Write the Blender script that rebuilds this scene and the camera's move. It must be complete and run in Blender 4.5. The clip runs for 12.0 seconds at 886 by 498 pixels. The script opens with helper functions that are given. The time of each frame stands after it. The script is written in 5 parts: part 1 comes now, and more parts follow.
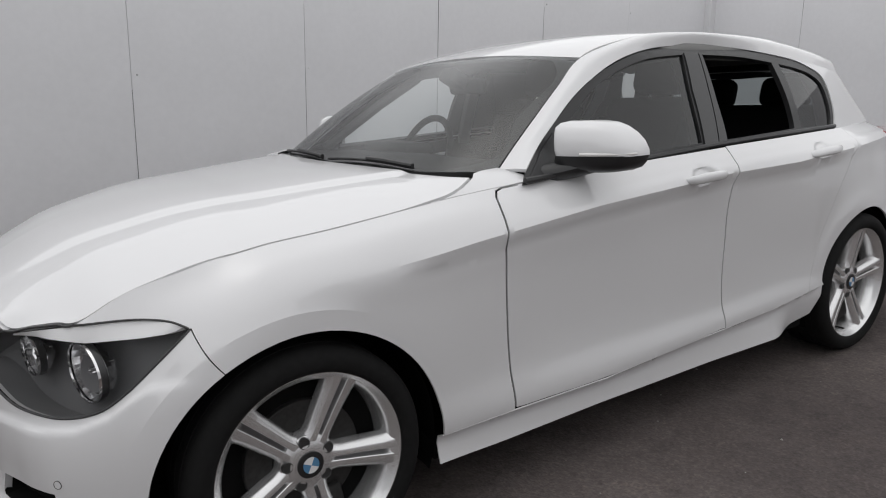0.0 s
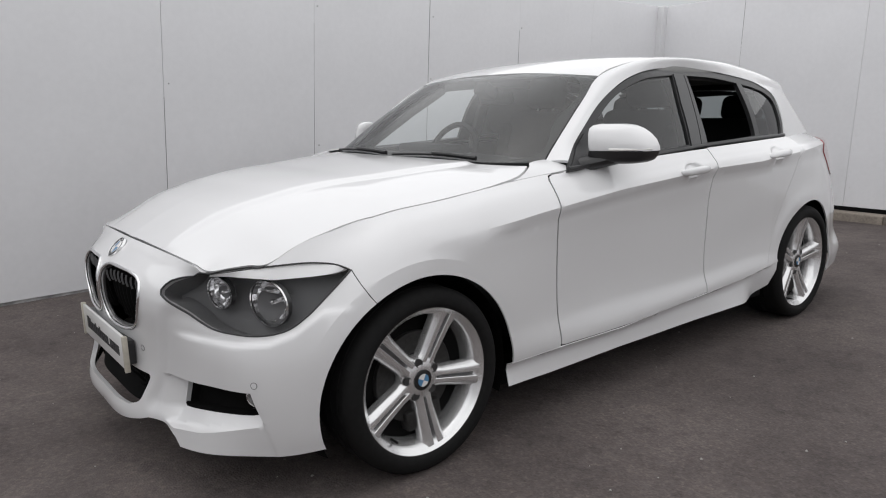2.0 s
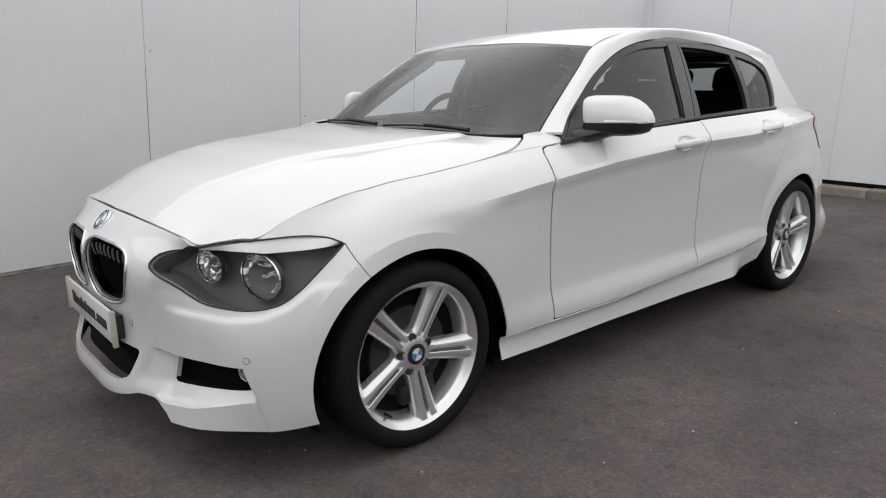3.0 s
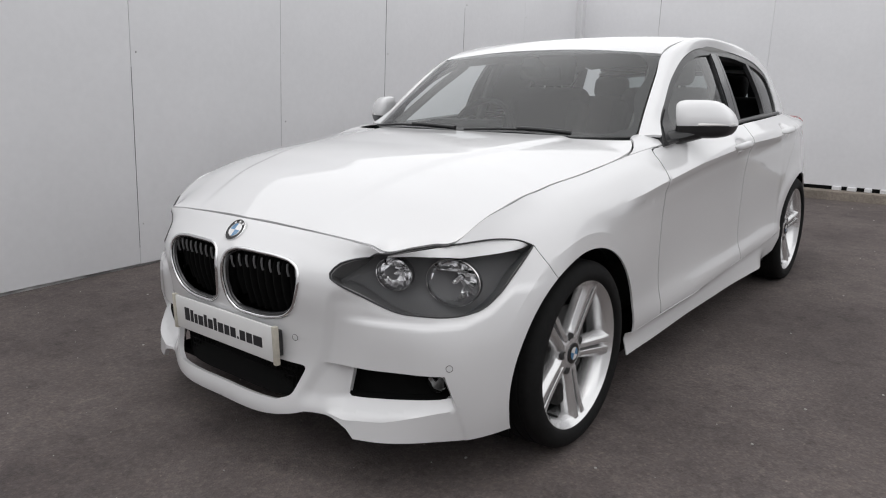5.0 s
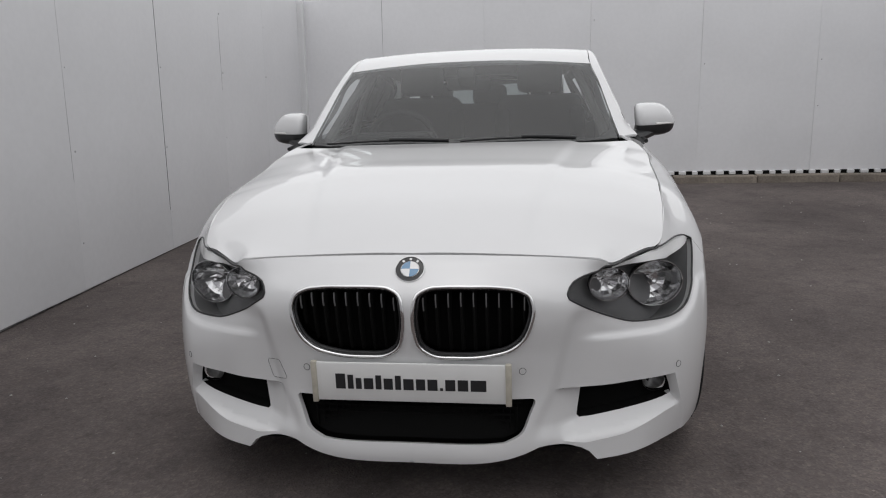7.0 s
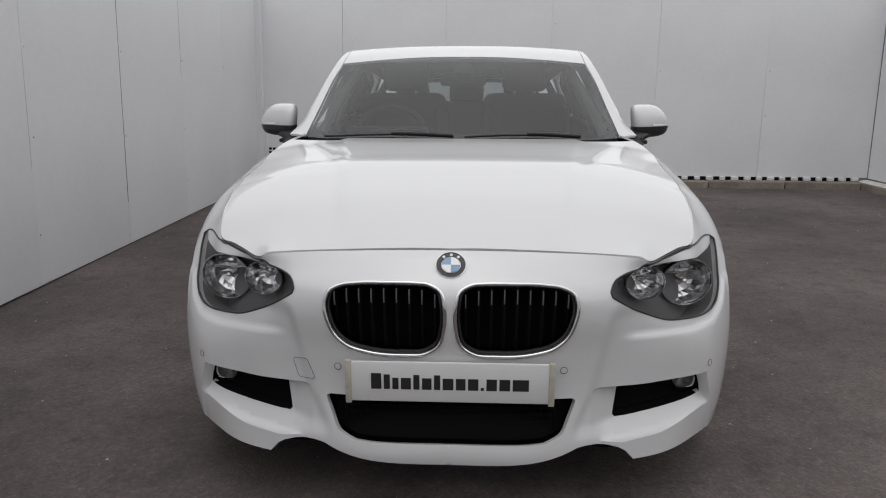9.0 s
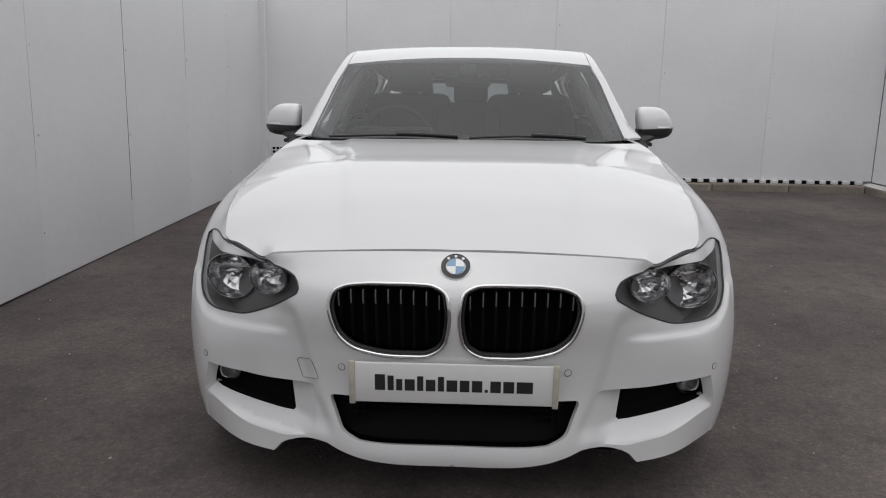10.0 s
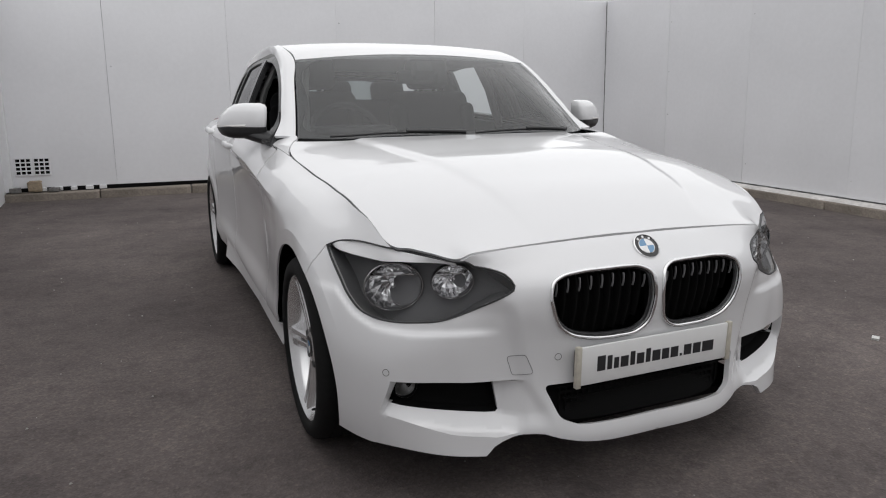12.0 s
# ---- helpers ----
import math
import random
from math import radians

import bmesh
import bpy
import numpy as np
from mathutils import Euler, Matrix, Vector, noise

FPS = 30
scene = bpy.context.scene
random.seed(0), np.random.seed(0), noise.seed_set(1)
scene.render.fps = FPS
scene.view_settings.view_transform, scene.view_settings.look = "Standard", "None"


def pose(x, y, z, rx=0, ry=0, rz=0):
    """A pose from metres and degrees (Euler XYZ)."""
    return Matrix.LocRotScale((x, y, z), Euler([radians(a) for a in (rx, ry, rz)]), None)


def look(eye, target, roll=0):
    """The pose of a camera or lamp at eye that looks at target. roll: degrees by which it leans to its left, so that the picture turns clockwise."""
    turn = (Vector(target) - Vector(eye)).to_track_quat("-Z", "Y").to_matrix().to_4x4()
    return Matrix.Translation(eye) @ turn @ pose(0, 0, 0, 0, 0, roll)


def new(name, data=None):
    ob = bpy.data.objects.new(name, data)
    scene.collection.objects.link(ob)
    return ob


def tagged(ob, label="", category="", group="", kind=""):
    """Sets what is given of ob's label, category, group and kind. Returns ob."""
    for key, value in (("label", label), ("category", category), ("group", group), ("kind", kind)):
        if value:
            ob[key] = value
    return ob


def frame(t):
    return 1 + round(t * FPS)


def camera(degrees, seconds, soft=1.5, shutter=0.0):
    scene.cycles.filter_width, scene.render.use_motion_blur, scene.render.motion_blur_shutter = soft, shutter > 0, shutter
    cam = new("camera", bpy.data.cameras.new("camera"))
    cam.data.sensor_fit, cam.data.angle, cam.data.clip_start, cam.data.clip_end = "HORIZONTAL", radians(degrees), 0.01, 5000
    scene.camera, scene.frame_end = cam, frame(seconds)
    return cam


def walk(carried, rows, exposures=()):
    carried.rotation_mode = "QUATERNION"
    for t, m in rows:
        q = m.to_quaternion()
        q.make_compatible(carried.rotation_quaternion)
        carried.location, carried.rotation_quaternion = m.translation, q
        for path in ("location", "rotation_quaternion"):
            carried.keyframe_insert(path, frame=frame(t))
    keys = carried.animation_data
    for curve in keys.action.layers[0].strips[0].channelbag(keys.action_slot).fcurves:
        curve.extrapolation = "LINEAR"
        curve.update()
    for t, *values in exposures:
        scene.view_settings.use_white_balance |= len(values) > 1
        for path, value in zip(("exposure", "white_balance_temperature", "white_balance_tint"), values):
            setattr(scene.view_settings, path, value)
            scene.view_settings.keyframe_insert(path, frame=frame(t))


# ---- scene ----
cam = camera(65.45, 12.0, soft=1.1)
PATH = [
    (0, (2.3079, -0.5811, 1.1840), (0.5321, 0.6251, 0.7027), -1.74),
    (0.5, (2.4260, -0.9444, 1.1919), (0.7195, 0.3660, 0.7328), -1.85),
    (1, (2.5604, -1.2117, 1.1685), (0.8652, 0.1206, 0.7314), -2.43),
    (1.5, (2.5824, -1.3093, 1.1638), (0.9075, 0.0471, 0.7221), -2.30),
    (2, (2.5091, -1.2727, 1.1589), (0.8406, 0.0933, 0.7229), -0.79),
    (2.5, (2.4745, -1.2494, 1.1512), (0.8242, 0.1200, 0.6599), -0.65),
    (4.5, (2.1909, -1.6772, 1.1753), (0.7229, -0.1296, 0.6368), -0.17),
    (5, (1.8297, -1.9050, 1.1456), (0.4972, -0.2499, 0.6475), 0.01),
    (5.5, (1.4596, -2.1626, 1.1652), (0.3617, -0.3191, 0.6793), 0.27),
    (6, (1.0783, -2.3072, 1.1291), (0.2416, -0.3234, 0.6769), -1.30),
    (6.5, (0.6699, -2.3906, 1.1808), (0.1359, -0.3169, 0.6760), -1.06),
    (7, (0.3410, -2.4473, 1.1777), (0.0442, -0.3229, 0.6888), -1.94),
    (9, (0.0553, -2.4189, 1.1570), (-0.0380, -0.2757, 0.6655), 0.12),
    (9.5, (0.0553, -2.4189, 1.1563), (-0.0290, -0.2757, 0.6667), 0.10),
    (10, (0.0480, -2.4170, 1.1590), (-0.0520, -0.2740, 0.6690), 0.50),
    (10.5, (-0.1377, -2.4403, 1.1425), (-0.0969, -0.2985, 0.6416), 1.43),
    (11, (-0.5048, -2.3814, 1.1250), (-0.2398, -0.2657, 0.5832), 1.45),
    (11.5, (-0.9039, -2.3321, 1.1430), (-0.3346, -0.2667, 0.6430), 0.17),
    (12, (-1.2898, -2.2012, 1.1451), (-0.4444, -0.2305, 0.6536), -0.21),
]
EXPOSURES = [(0.0, 0.36), (2.5, 0.64), (4.5, 0.68), (5.5, 0.53), (7.0, 0.29), (9.5, 0.27), (10.5, 0.33), (12.0, 0.50)]
walk(cam, [(t, look(eye, target, roll)) for t, eye, target, roll in PATH], EXPOSURES)

# ---- world ----
world = bpy.data.worlds.new("overcast_sky")
scene.world = world
world.use_nodes = True
wn, wl = world.node_tree.nodes, world.node_tree.links
sky = wn.new("ShaderNodeTexSky")
sky.sky_type, sky.sun_disc = "NISHITA", False
sky.sun_elevation, sky.sun_rotation = radians(80), radians(190)
sky.air_density, sky.dust_density, sky.ozone_density = 1.0, 1.5, 1.0
veil = wn.new("ShaderNodeHueSaturation")   # cloud cover takes the blue out of the sky
veil.inputs["Saturation"].default_value = 0.14
wl.new(sky.outputs[0], veil.inputs["Color"])
wl.new(veil.outputs[0], wn["Background"].inputs[0])
wn["Background"].inputs[1].default_value = 0.08

sun = new("sun", bpy.data.lights.new("sun", "SUN"))
sun.data.energy, sun.data.angle, sun.data.color = 1.5, radians(170), (1.0, 0.99, 0.985)
sun.matrix_world = look((1.4, -0.2, 12), (0, 0, 0))
scene.view_settings.exposure = 0.4


# ---- materials ----
def material(name, colour, rough=0.5, metal=0.0, coat=0.0, coat_rough=0.03, coat_ior=1.6, spec=0.5, grain=0.0, grain_scale=40.0, blotch=0.0, blotch_scale=2.0,
             bump=0.0, bump_scale=200.0, alpha=None, emit=None, rough_var=0.0):
    """A Principled material with fine grain and large soft variation of its colour, and fine relief."""
    m = bpy.data.materials.new(name)
    m.use_nodes = True
    n, l = m.node_tree.nodes, m.node_tree.links
    b = n["Principled BSDF"]
    b.inputs["Base Color"].default_value = (*colour, 1)
    b.inputs["Roughness"].default_value, b.inputs["Metallic"].default_value = rough, metal
    b.inputs["Coat IOR"].default_value = coat_ior
    b.inputs["Coat Weight"].default_value, b.inputs["Coat Roughness"].default_value = coat, coat_rough
    b.inputs["Specular IOR Level"].default_value = spec
    where = n.new("ShaderNodeTexCoord").outputs["Object"]

    def tex(scale, detail=5.0):
        t = n.new("ShaderNodeTexNoise")
        t.inputs["Scale"].default_value, t.inputs["Detail"].default_value = scale, detail
        l.new(where, t.inputs["Vector"])
        return t.outputs["Fac"]

    colour_out = None
    for amount, scale in ((grain, grain_scale), (blotch, blotch_scale)):
        if amount:
            r = n.new("ShaderNodeMapRange")
            r.inputs["From Min"].default_value, r.inputs["From Max"].default_value = 0.3, 0.7
            r.inputs["To Min"].default_value, r.inputs["To Max"].default_value = 1 - amount, 1 + amount
            l.new(tex(scale), r.inputs["Value"])
            mix = n.new("ShaderNodeMix")
            mix.data_type, mix.blend_type = "RGBA", "MULTIPLY"
            mix.inputs["Factor"].default_value = 1
            mix.inputs["A"].default_value = (*colour, 1)
            if colour_out:
                l.new(colour_out, mix.inputs["A"])
            l.new(r.outputs[0], mix.inputs["B"])
            colour_out = mix.outputs["Result"]
    if colour_out:
        l.new(colour_out, b.inputs["Base Color"])
    if rough_var:
        r = n.new("ShaderNodeMapRange")
        r.inputs["To Min"].default_value, r.inputs["To Max"].default_value = max(0.02, rough - rough_var), min(1, rough + rough_var)
        l.new(tex(6.0), r.inputs["Value"])
        l.new(r.outputs[0], b.inputs["Roughness"])
    if bump:
        k = n.new("ShaderNodeBump")
        k.inputs["Strength"].default_value, k.inputs["Distance"].default_value = 1.0, bump
        l.new(tex(bump_scale), k.inputs["Height"])
        l.new(k.outputs[0], b.inputs["Normal"])
    if emit:
        b.inputs["Emission Color"].default_value, b.inputs["Emission Strength"].default_value = (*colour, 1), emit
    return m


def glass(name, tint, rough=0.0, ior=1.5):
    """Thin car glass: tinted, seen through, with a mirror sheen that grows at a grazing view."""
    m = bpy.data.materials.new(name)
    m.use_nodes = True
    n, l = m.node_tree.nodes, m.node_tree.links
    n.remove(n["Principled BSDF"])
    clear, shine, mix, f = n.new("ShaderNodeBsdfTransparent"), n.new("ShaderNodeBsdfGlossy"), n.new("ShaderNodeMixShader"), n.new("ShaderNodeFresnel")
    clear.inputs[0].default_value = (*tint, 1)
    shine.inputs["Roughness"].default_value = rough
    f.inputs["IOR"].default_value = ior
    l.new(f.outputs[0], mix.inputs[0])
    l.new(clear.outputs[0], mix.inputs[1])
    l.new(shine.outputs[0], mix.inputs[2])
    l.new(mix.outputs[0], n["Material Output"].inputs[0])
    return m


def asphalt_material():
    m = material("asphalt", (0.056, 0.051, 0.049), rough=0.9, spec=0.3)
    n, l = m.node_tree.nodes, m.node_tree.links
    b = n["Principled BSDF"]
    where = n.new("ShaderNodeTexCoord").outputs["Object"]

    def tex(scale, detail, rough=0.55):
        t = n.new("ShaderNodeTexNoise")
        t.inputs["Scale"].default_value, t.inputs["Detail"].default_value, t.inputs["Roughness"].default_value = scale, detail, rough
        l.new(where, t.inputs["Vector"])
        return t.outputs["Fac"]

    def ramp(fac, stops):
        r = n.new("ShaderNodeValToRGB")
        while len(r.color_ramp.elements) < len(stops):
            r.color_ramp.elements.new(0.5)
        for e, (p, c) in zip(r.color_ramp.elements, stops):
            e.position, e.color = p, (*c, 1)
        l.new(fac, r.inputs[0])
        return r.outputs[0]

    def mul(a, c):
        x = n.new("ShaderNodeMix")
        x.data_type, x.blend_type = "RGBA", "MULTIPLY"
        x.inputs["Factor"].default_value = 1
        l.new(a, x.inputs["A"]), l.new(c, x.inputs["B"])
        return x.outputs["Result"]

    stones = n.new("ShaderNodeTexVoronoi")
    stones.inputs["Scale"].default_value = 130
    l.new(where, stones.inputs["Vector"])
    base = ramp(tex(0.9, 6, 0.6), [(0.32, (0.075, 0.063, 0.062)), (0.50, (0.108, 0.092, 0.089)), (0.70, (0.147, 0.126, 0.121))])
    stone = ramp(stones.outputs["Color"], [(0.0, (0.78, 0.76, 0.75)), (0.7, (1.0, 1.0, 1.0)), (0.97, (1.2, 1.19, 1.17)), (1.0, (2.2, 2.2, 2.1))])
    stain = ramp(tex(3.2, 5), [(0.30, (0.80, 0.79, 0.80)), (0.46, (1, 1, 1)), (1, (1.06, 1.04, 1.02))])
    patch = ramp(tex(11, 6, 0.7), [(0.30, (0.74, 0.73, 0.74)), (0.48, (1, 1, 1)), (0.62, (1.06, 1.05, 1.04)), (0.75, (1.22, 1.19, 1.16))])
    speck = ramp(tex(55, 3), [(0.0, (0.8, 0.8, 0.8)), (0.5, (1, 1, 1)), (0.70, (1.25, 1.24, 1.2)), (1, (1.6, 1.6, 1.5))])
    l.new(mul(mul(mul(mul(base, stone), stain), patch), speck), b.inputs["Base Color"])
    k = n.new("ShaderNodeBump")
    k.inputs["Strength"].default_value, k.inputs["Distance"].default_value = 0.7, 0.0026
    l.new(stones.outputs["Distance"], k.inputs["Height"])
    l.new(k.outputs[0], b.inputs["Normal"])
    return m


PAINT = material("white_car_paint", (0.73, 0.73, 0.735), rough=0.40, coat=1.0, coat_rough=0.02, coat_ior=1.7, spec=0.4)
BLACK_TRIM = material("satin_black_trim", (0.018, 0.018, 0.019), rough=0.35, spec=0.5, bump=0.0003, bump_scale=600)
GLOSS_BLACK = material("gloss_black_pillar", (0.02, 0.02, 0.021), rough=0.18, spec=0.6)
# near-black for hollows and what lies in them; deep shade is in the colour
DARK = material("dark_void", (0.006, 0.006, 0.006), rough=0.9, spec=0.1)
RUBBER = material("tyre_rubber", (0.010, 0.010, 0.010), rough=0.8, spec=0.18, grain=0.15, grain_scale=60, bump=0.0004, bump_scale=500)
CHROME = material("chrome", (0.82, 0.82, 0.82), rough=0.12, metal=1.0)
SATIN_CHROME = material("satin_chrome", (0.70, 0.70, 0.70), rough=0.28, metal=1.0)
ALLOY = material("silver_alloy", (0.80, 0.80, 0.80), rough=0.27, metal=0.78, coat=0.6, coat_rough=0.06)
BRAKE = material("dull_brake_iron", (0.035, 0.034, 0.033), rough=0.6, metal=0.5, grain=0.2, grain_scale=80)
# darker copies of the wheel metal: recess shade is put into the colour
LUG = material("shaded_lug_recess", (0.06, 0.06, 0.06), rough=0.5, metal=0.5)
ALLOY_DARK = material("shaded_alloy_recess", (0.20, 0.20, 0.205), rough=0.45, metal=0.7)
STEEL = material("dull_steel", (0.22, 0.22, 0.22), rough=0.4, metal=1.0, grain=0.2, grain_scale=80)
LAMP_GREY = material("headlamp_housing", (0.15, 0.15, 0.153), rough=0.45, spec=0.4)
LAMP_DARK = material("headlamp_bezel", (0.03, 0.03, 0.031), rough=0.4)
REFLECTOR = material("lamp_reflector", (0.80, 0.80, 0.81), rough=0.16, metal=1.0)
# white instead of metal: the brow's sky reflection is put into the colour
BROW_WHITE = material("lamp_brow_white", (0.95, 0.95, 0.95), rough=0.35, metal=0.0, coat=1.0)
RED_LENS = material("red_tail_lens", (0.30, 0.02, 0.025), rough=0.12, coat=1.0)
AMBER = material("clear_indicator_lens", (0.75, 0.74, 0.72), rough=0.15, coat=1.0)
BLUE = material("roundel_blue", (0.09, 0.24, 0.42), rough=0.2, coat=1.0)
WHITE = material("roundel_white", (0.8, 0.8, 0.8), rough=0.2, coat=1.0)
PLATE = material("white_plate", (0.78, 0.78, 0.77), rough=0.35, coat=0.6, grain=0.02, grain_scale=15)
PLATE_EDGE = material("yellowed_tape", (0.50, 0.47, 0.40), rough=0.5, grain=0.1, grain_scale=60)
INK = material("black_lettering", (0.02, 0.02, 0.022), rough=0.5)
CLOTH = material("dark_seat_cloth", (0.022, 0.022, 0.023), rough=0.95, spec=0.1, grain=0.25, grain_scale=300)
INTERIOR = material("charcoal_plastic", (0.025, 0.025, 0.026), rough=0.7, spec=0.3, bump=0.0004, bump_scale=400)
HEADLINER = material("grey_headliner", (0.20, 0.20, 0.195), rough=0.95, grain=0.05, grain_scale=300)
SCREEN_GLASS = glass("windscreen_glass", (0.72, 0.77, 0.77), rough=0.2, ior=1.85)
SIDE_GLASS = glass("side_glass", (0.62, 0.66, 0.65), ior=1.7)
MIRROR = material("mirror_glass", (0.25, 0.26, 0.27), rough=0.03, metal=1.0)
DARK_GLASS = glass("rear_side_glass", (0.28, 0.31, 0.31), ior=1.6)
PRIVACY = glass("rear_quarter_glass", (0.42, 0.46, 0.46), ior=1.85)
LENS = glass("lamp_lens", (0.97, 0.97, 0.97), ior=1.22)
PANEL = material("white_cladding_panel", (0.71, 0.71, 0.725), rough=0.5, spec=0.35, grain=0.015, grain_scale=25, blotch=0.05, blotch_scale=0.8, bump=0.0015, bump_scale=2.5, rough_var=0.08)
TRIMWALL = material("white_corner_trim", (0.70, 0.70, 0.71), rough=0.45, grain=0.02)
OPEN_JOINT = material("open_joint_shadow", (0.05, 0.05, 0.05), rough=0.9, grain=0.4, grain_scale=12)
SEAM = material("panel_joint", (0.36, 0.36, 0.36), rough=0.9, grain=0.5, grain_scale=9, blotch=0.6, blotch_scale=1.3)
CONCRETE = material("weathered_concrete", (0.235, 0.205, 0.175), rough=0.9, spec=0.2, grain=0.18, grain_scale=60, blotch=0.28, blotch_scale=3, bump=0.003, bump_scale=70)
MORTAR = material("white_mortar_fillet", (0.58, 0.56, 0.54), rough=0.9, grain=0.12, grain_scale=30, blotch=0.2, blotch_scale=5, bump=0.006, bump_scale=25)
BRICKISH = material("buff_block", (0.30, 0.24, 0.17), rough=0.9, grain=0.2, grain_scale=50, bump=0.003, bump_scale=60)
STONE = material("grey_stone", (0.16, 0.155, 0.15), rough=0.9, grain=0.3, grain_scale=30, bump=0.004, bump_scale=40)
ASPHALT = asphalt_material()


# ---------- smooth surfaces ----------
def spline(ts, ps, t):
    """Cubic Hermite through points ps at knots ts (finite-difference tangents), at the values t."""
    ts, ps, t = np.asarray(ts, float), np.asarray(ps, float), np.atleast_1d(np.asarray(t, float))
    n = len(ts)
    d = (ps[1:] - ps[:-1]) / (ts[1:] - ts[:-1])[:, None]
    m = np.empty_like(ps)
    m[0], m[-1] = d[0], d[-1]
    for k in range(1, n - 1):
        a, b = ts[k] - ts[k - 1], ts[k + 1] - ts[k]
        m[k] = (d[k - 1] * b + d[k] * a) / (a + b)
    i = np.clip(np.searchsorted(ts, t) - 1, 0, n - 2)
    h = (ts[i + 1] - ts[i])[:, None]
    f = ((t - ts[i]) / h[:, 0])[:, None]
    return ((2 * f ** 3 - 3 * f ** 2 + 1) * ps[i] + (f ** 3 - 2 * f ** 2 + f) * h * m[i]
            + (-2 * f ** 3 + 3 * f ** 2) * ps[i + 1] + (f ** 3 - f ** 2) * h * m[i + 1])


def path(points, n=40):
    """A smooth curve through a few points, n samples."""
    p = np.asarray(points, float)
    k = np.concatenate(([0], np.cumsum(np.linalg.norm(p[1:] - p[:-1], axis=1))))
    return spline(k, p, np.linspace(0, k[-1], n))


class Net:
    """A surface through a net of lines; u runs along a line, v from line to line, both in about metres."""

    def __init__(self, lines, ku, kv, relief=None):
        self.lines, self.ku, self.kv, self.relief = np.asarray(lines, float), np.asarray(ku, float), np.asarray(kv, float), relief
        self.grid = None

    def __call__(self, uv):
        uv = np.atleast_2d(np.asarray(uv, float))
        rows = np.stack([spline(self.ku, line, uv[:, 0]) for line in self.lines])
        out = np.empty((len(uv), 3))
        kv, v = self.kv, uv[:, 1]
        n = len(kv)
        d = (rows[1:] - rows[:-1]) / (kv[1:] - kv[:-1])[:, None, None]
        m = np.empty_like(rows)
        m[0], m[-1] = d[0], d[-1]
        for k in range(1, n - 1):
            a, b = kv[k] - kv[k - 1], kv[k + 1] - kv[k]
            m[k] = (d[k - 1] * b + d[k] * a) / (a + b)
        i = np.clip(np.searchsorted(kv, v) - 1, 0, n - 2)
        j = np.arange(len(uv))
        h = (kv[i + 1] - kv[i])[:, None]
        f = ((v - kv[i]) / h[:, 0])[:, None]
        out = ((2 * f ** 3 - 3 * f ** 2 + 1) * rows[i, j] + (f ** 3 - 2 * f ** 2 + f) * h * m[i, j]
               + (-2 * f ** 3 + 3 * f ** 2) * rows[i + 1, j] + (f ** 3 - f ** 2) * h * m[i + 1, j])
        if self.relief:
            out = self.relief(out, uv)
        return out

    def normal(self, uv, e=0.004):
        uv = np.atleast_2d(np.asarray(uv, float))
        a = self(uv + [e, 0]) - self(uv - [e, 0])
        b = self(uv + [0, e]) - self(uv - [0, e])
        c = np.cross(a, b)
        return c / (np.linalg.norm(c, axis=1)[:, None] + 1e-12)

    def find(self, points, weights=(1, 1, 1), u0=None, u1=None):
        """u, v of the surface points nearest to the given points; weights say which axes count."""
        if self.grid is None:
            us = np.linspace(self.ku[0], self.ku[-1], 420)
            vs = np.linspace(self.kv[0], self.kv[-1], 110)
            g = np.stack(np.meshgrid(us, vs, indexing="ij"), -1).reshape(-1, 2)
            self.grid = (g, self(g))
        g, xyz = self.grid
        keep = np.ones(len(g), bool)
        if u0 is not None:
            keep &= g[:, 0] >= u0
        if u1 is not None:
            keep &= g[:, 0] <= u1
        g, xyz, w, res = g[keep], xyz[keep], np.asarray(weights, float), []
        for p in np.atleast_2d(np.asarray(points, float)):
            q = g[np.argmin((((xyz - p) * w) ** 2).sum(1))].copy()
            for _ in range(4):
                e = 1e-3
                r = (self(q)[0] - p) * w
                J = np.stack([(self(q + [e, 0])[0] - self(q - [e, 0])[0]) * w, (self(q + [0, e])[0] - self(q - [0, e])[0]) * w], 1) / (2 * e)
                q = q - np.linalg.solve(J.T @ J + 1e-6 * np.eye(2), J.T @ r)
                q = np.clip(q, [self.ku[0], self.kv[0]], [self.ku[-1], self.kv[-1]])
            res.append(q)
        return np.array(res)


# Lower body, one half: lines from the lower edge to the hood line and waistline,
# each from the middle of the nose round the corner and along the flank to the middle of the tail.
STATION_Y = (0.0, 0.38, 0.75, 1.6, 2.2, 2.69, 3.1)


def body_line(nose, flank, tail):
    """nose and tail as (x, y, z); the flank as (x, z) at the fixed stations."""
    x1, y1, z1 = nose[1]
    return [(-x1, y1, z1), *nose, *[(x, y, z) for y, (x, z) in zip(STATION_Y, flank)], *tail]


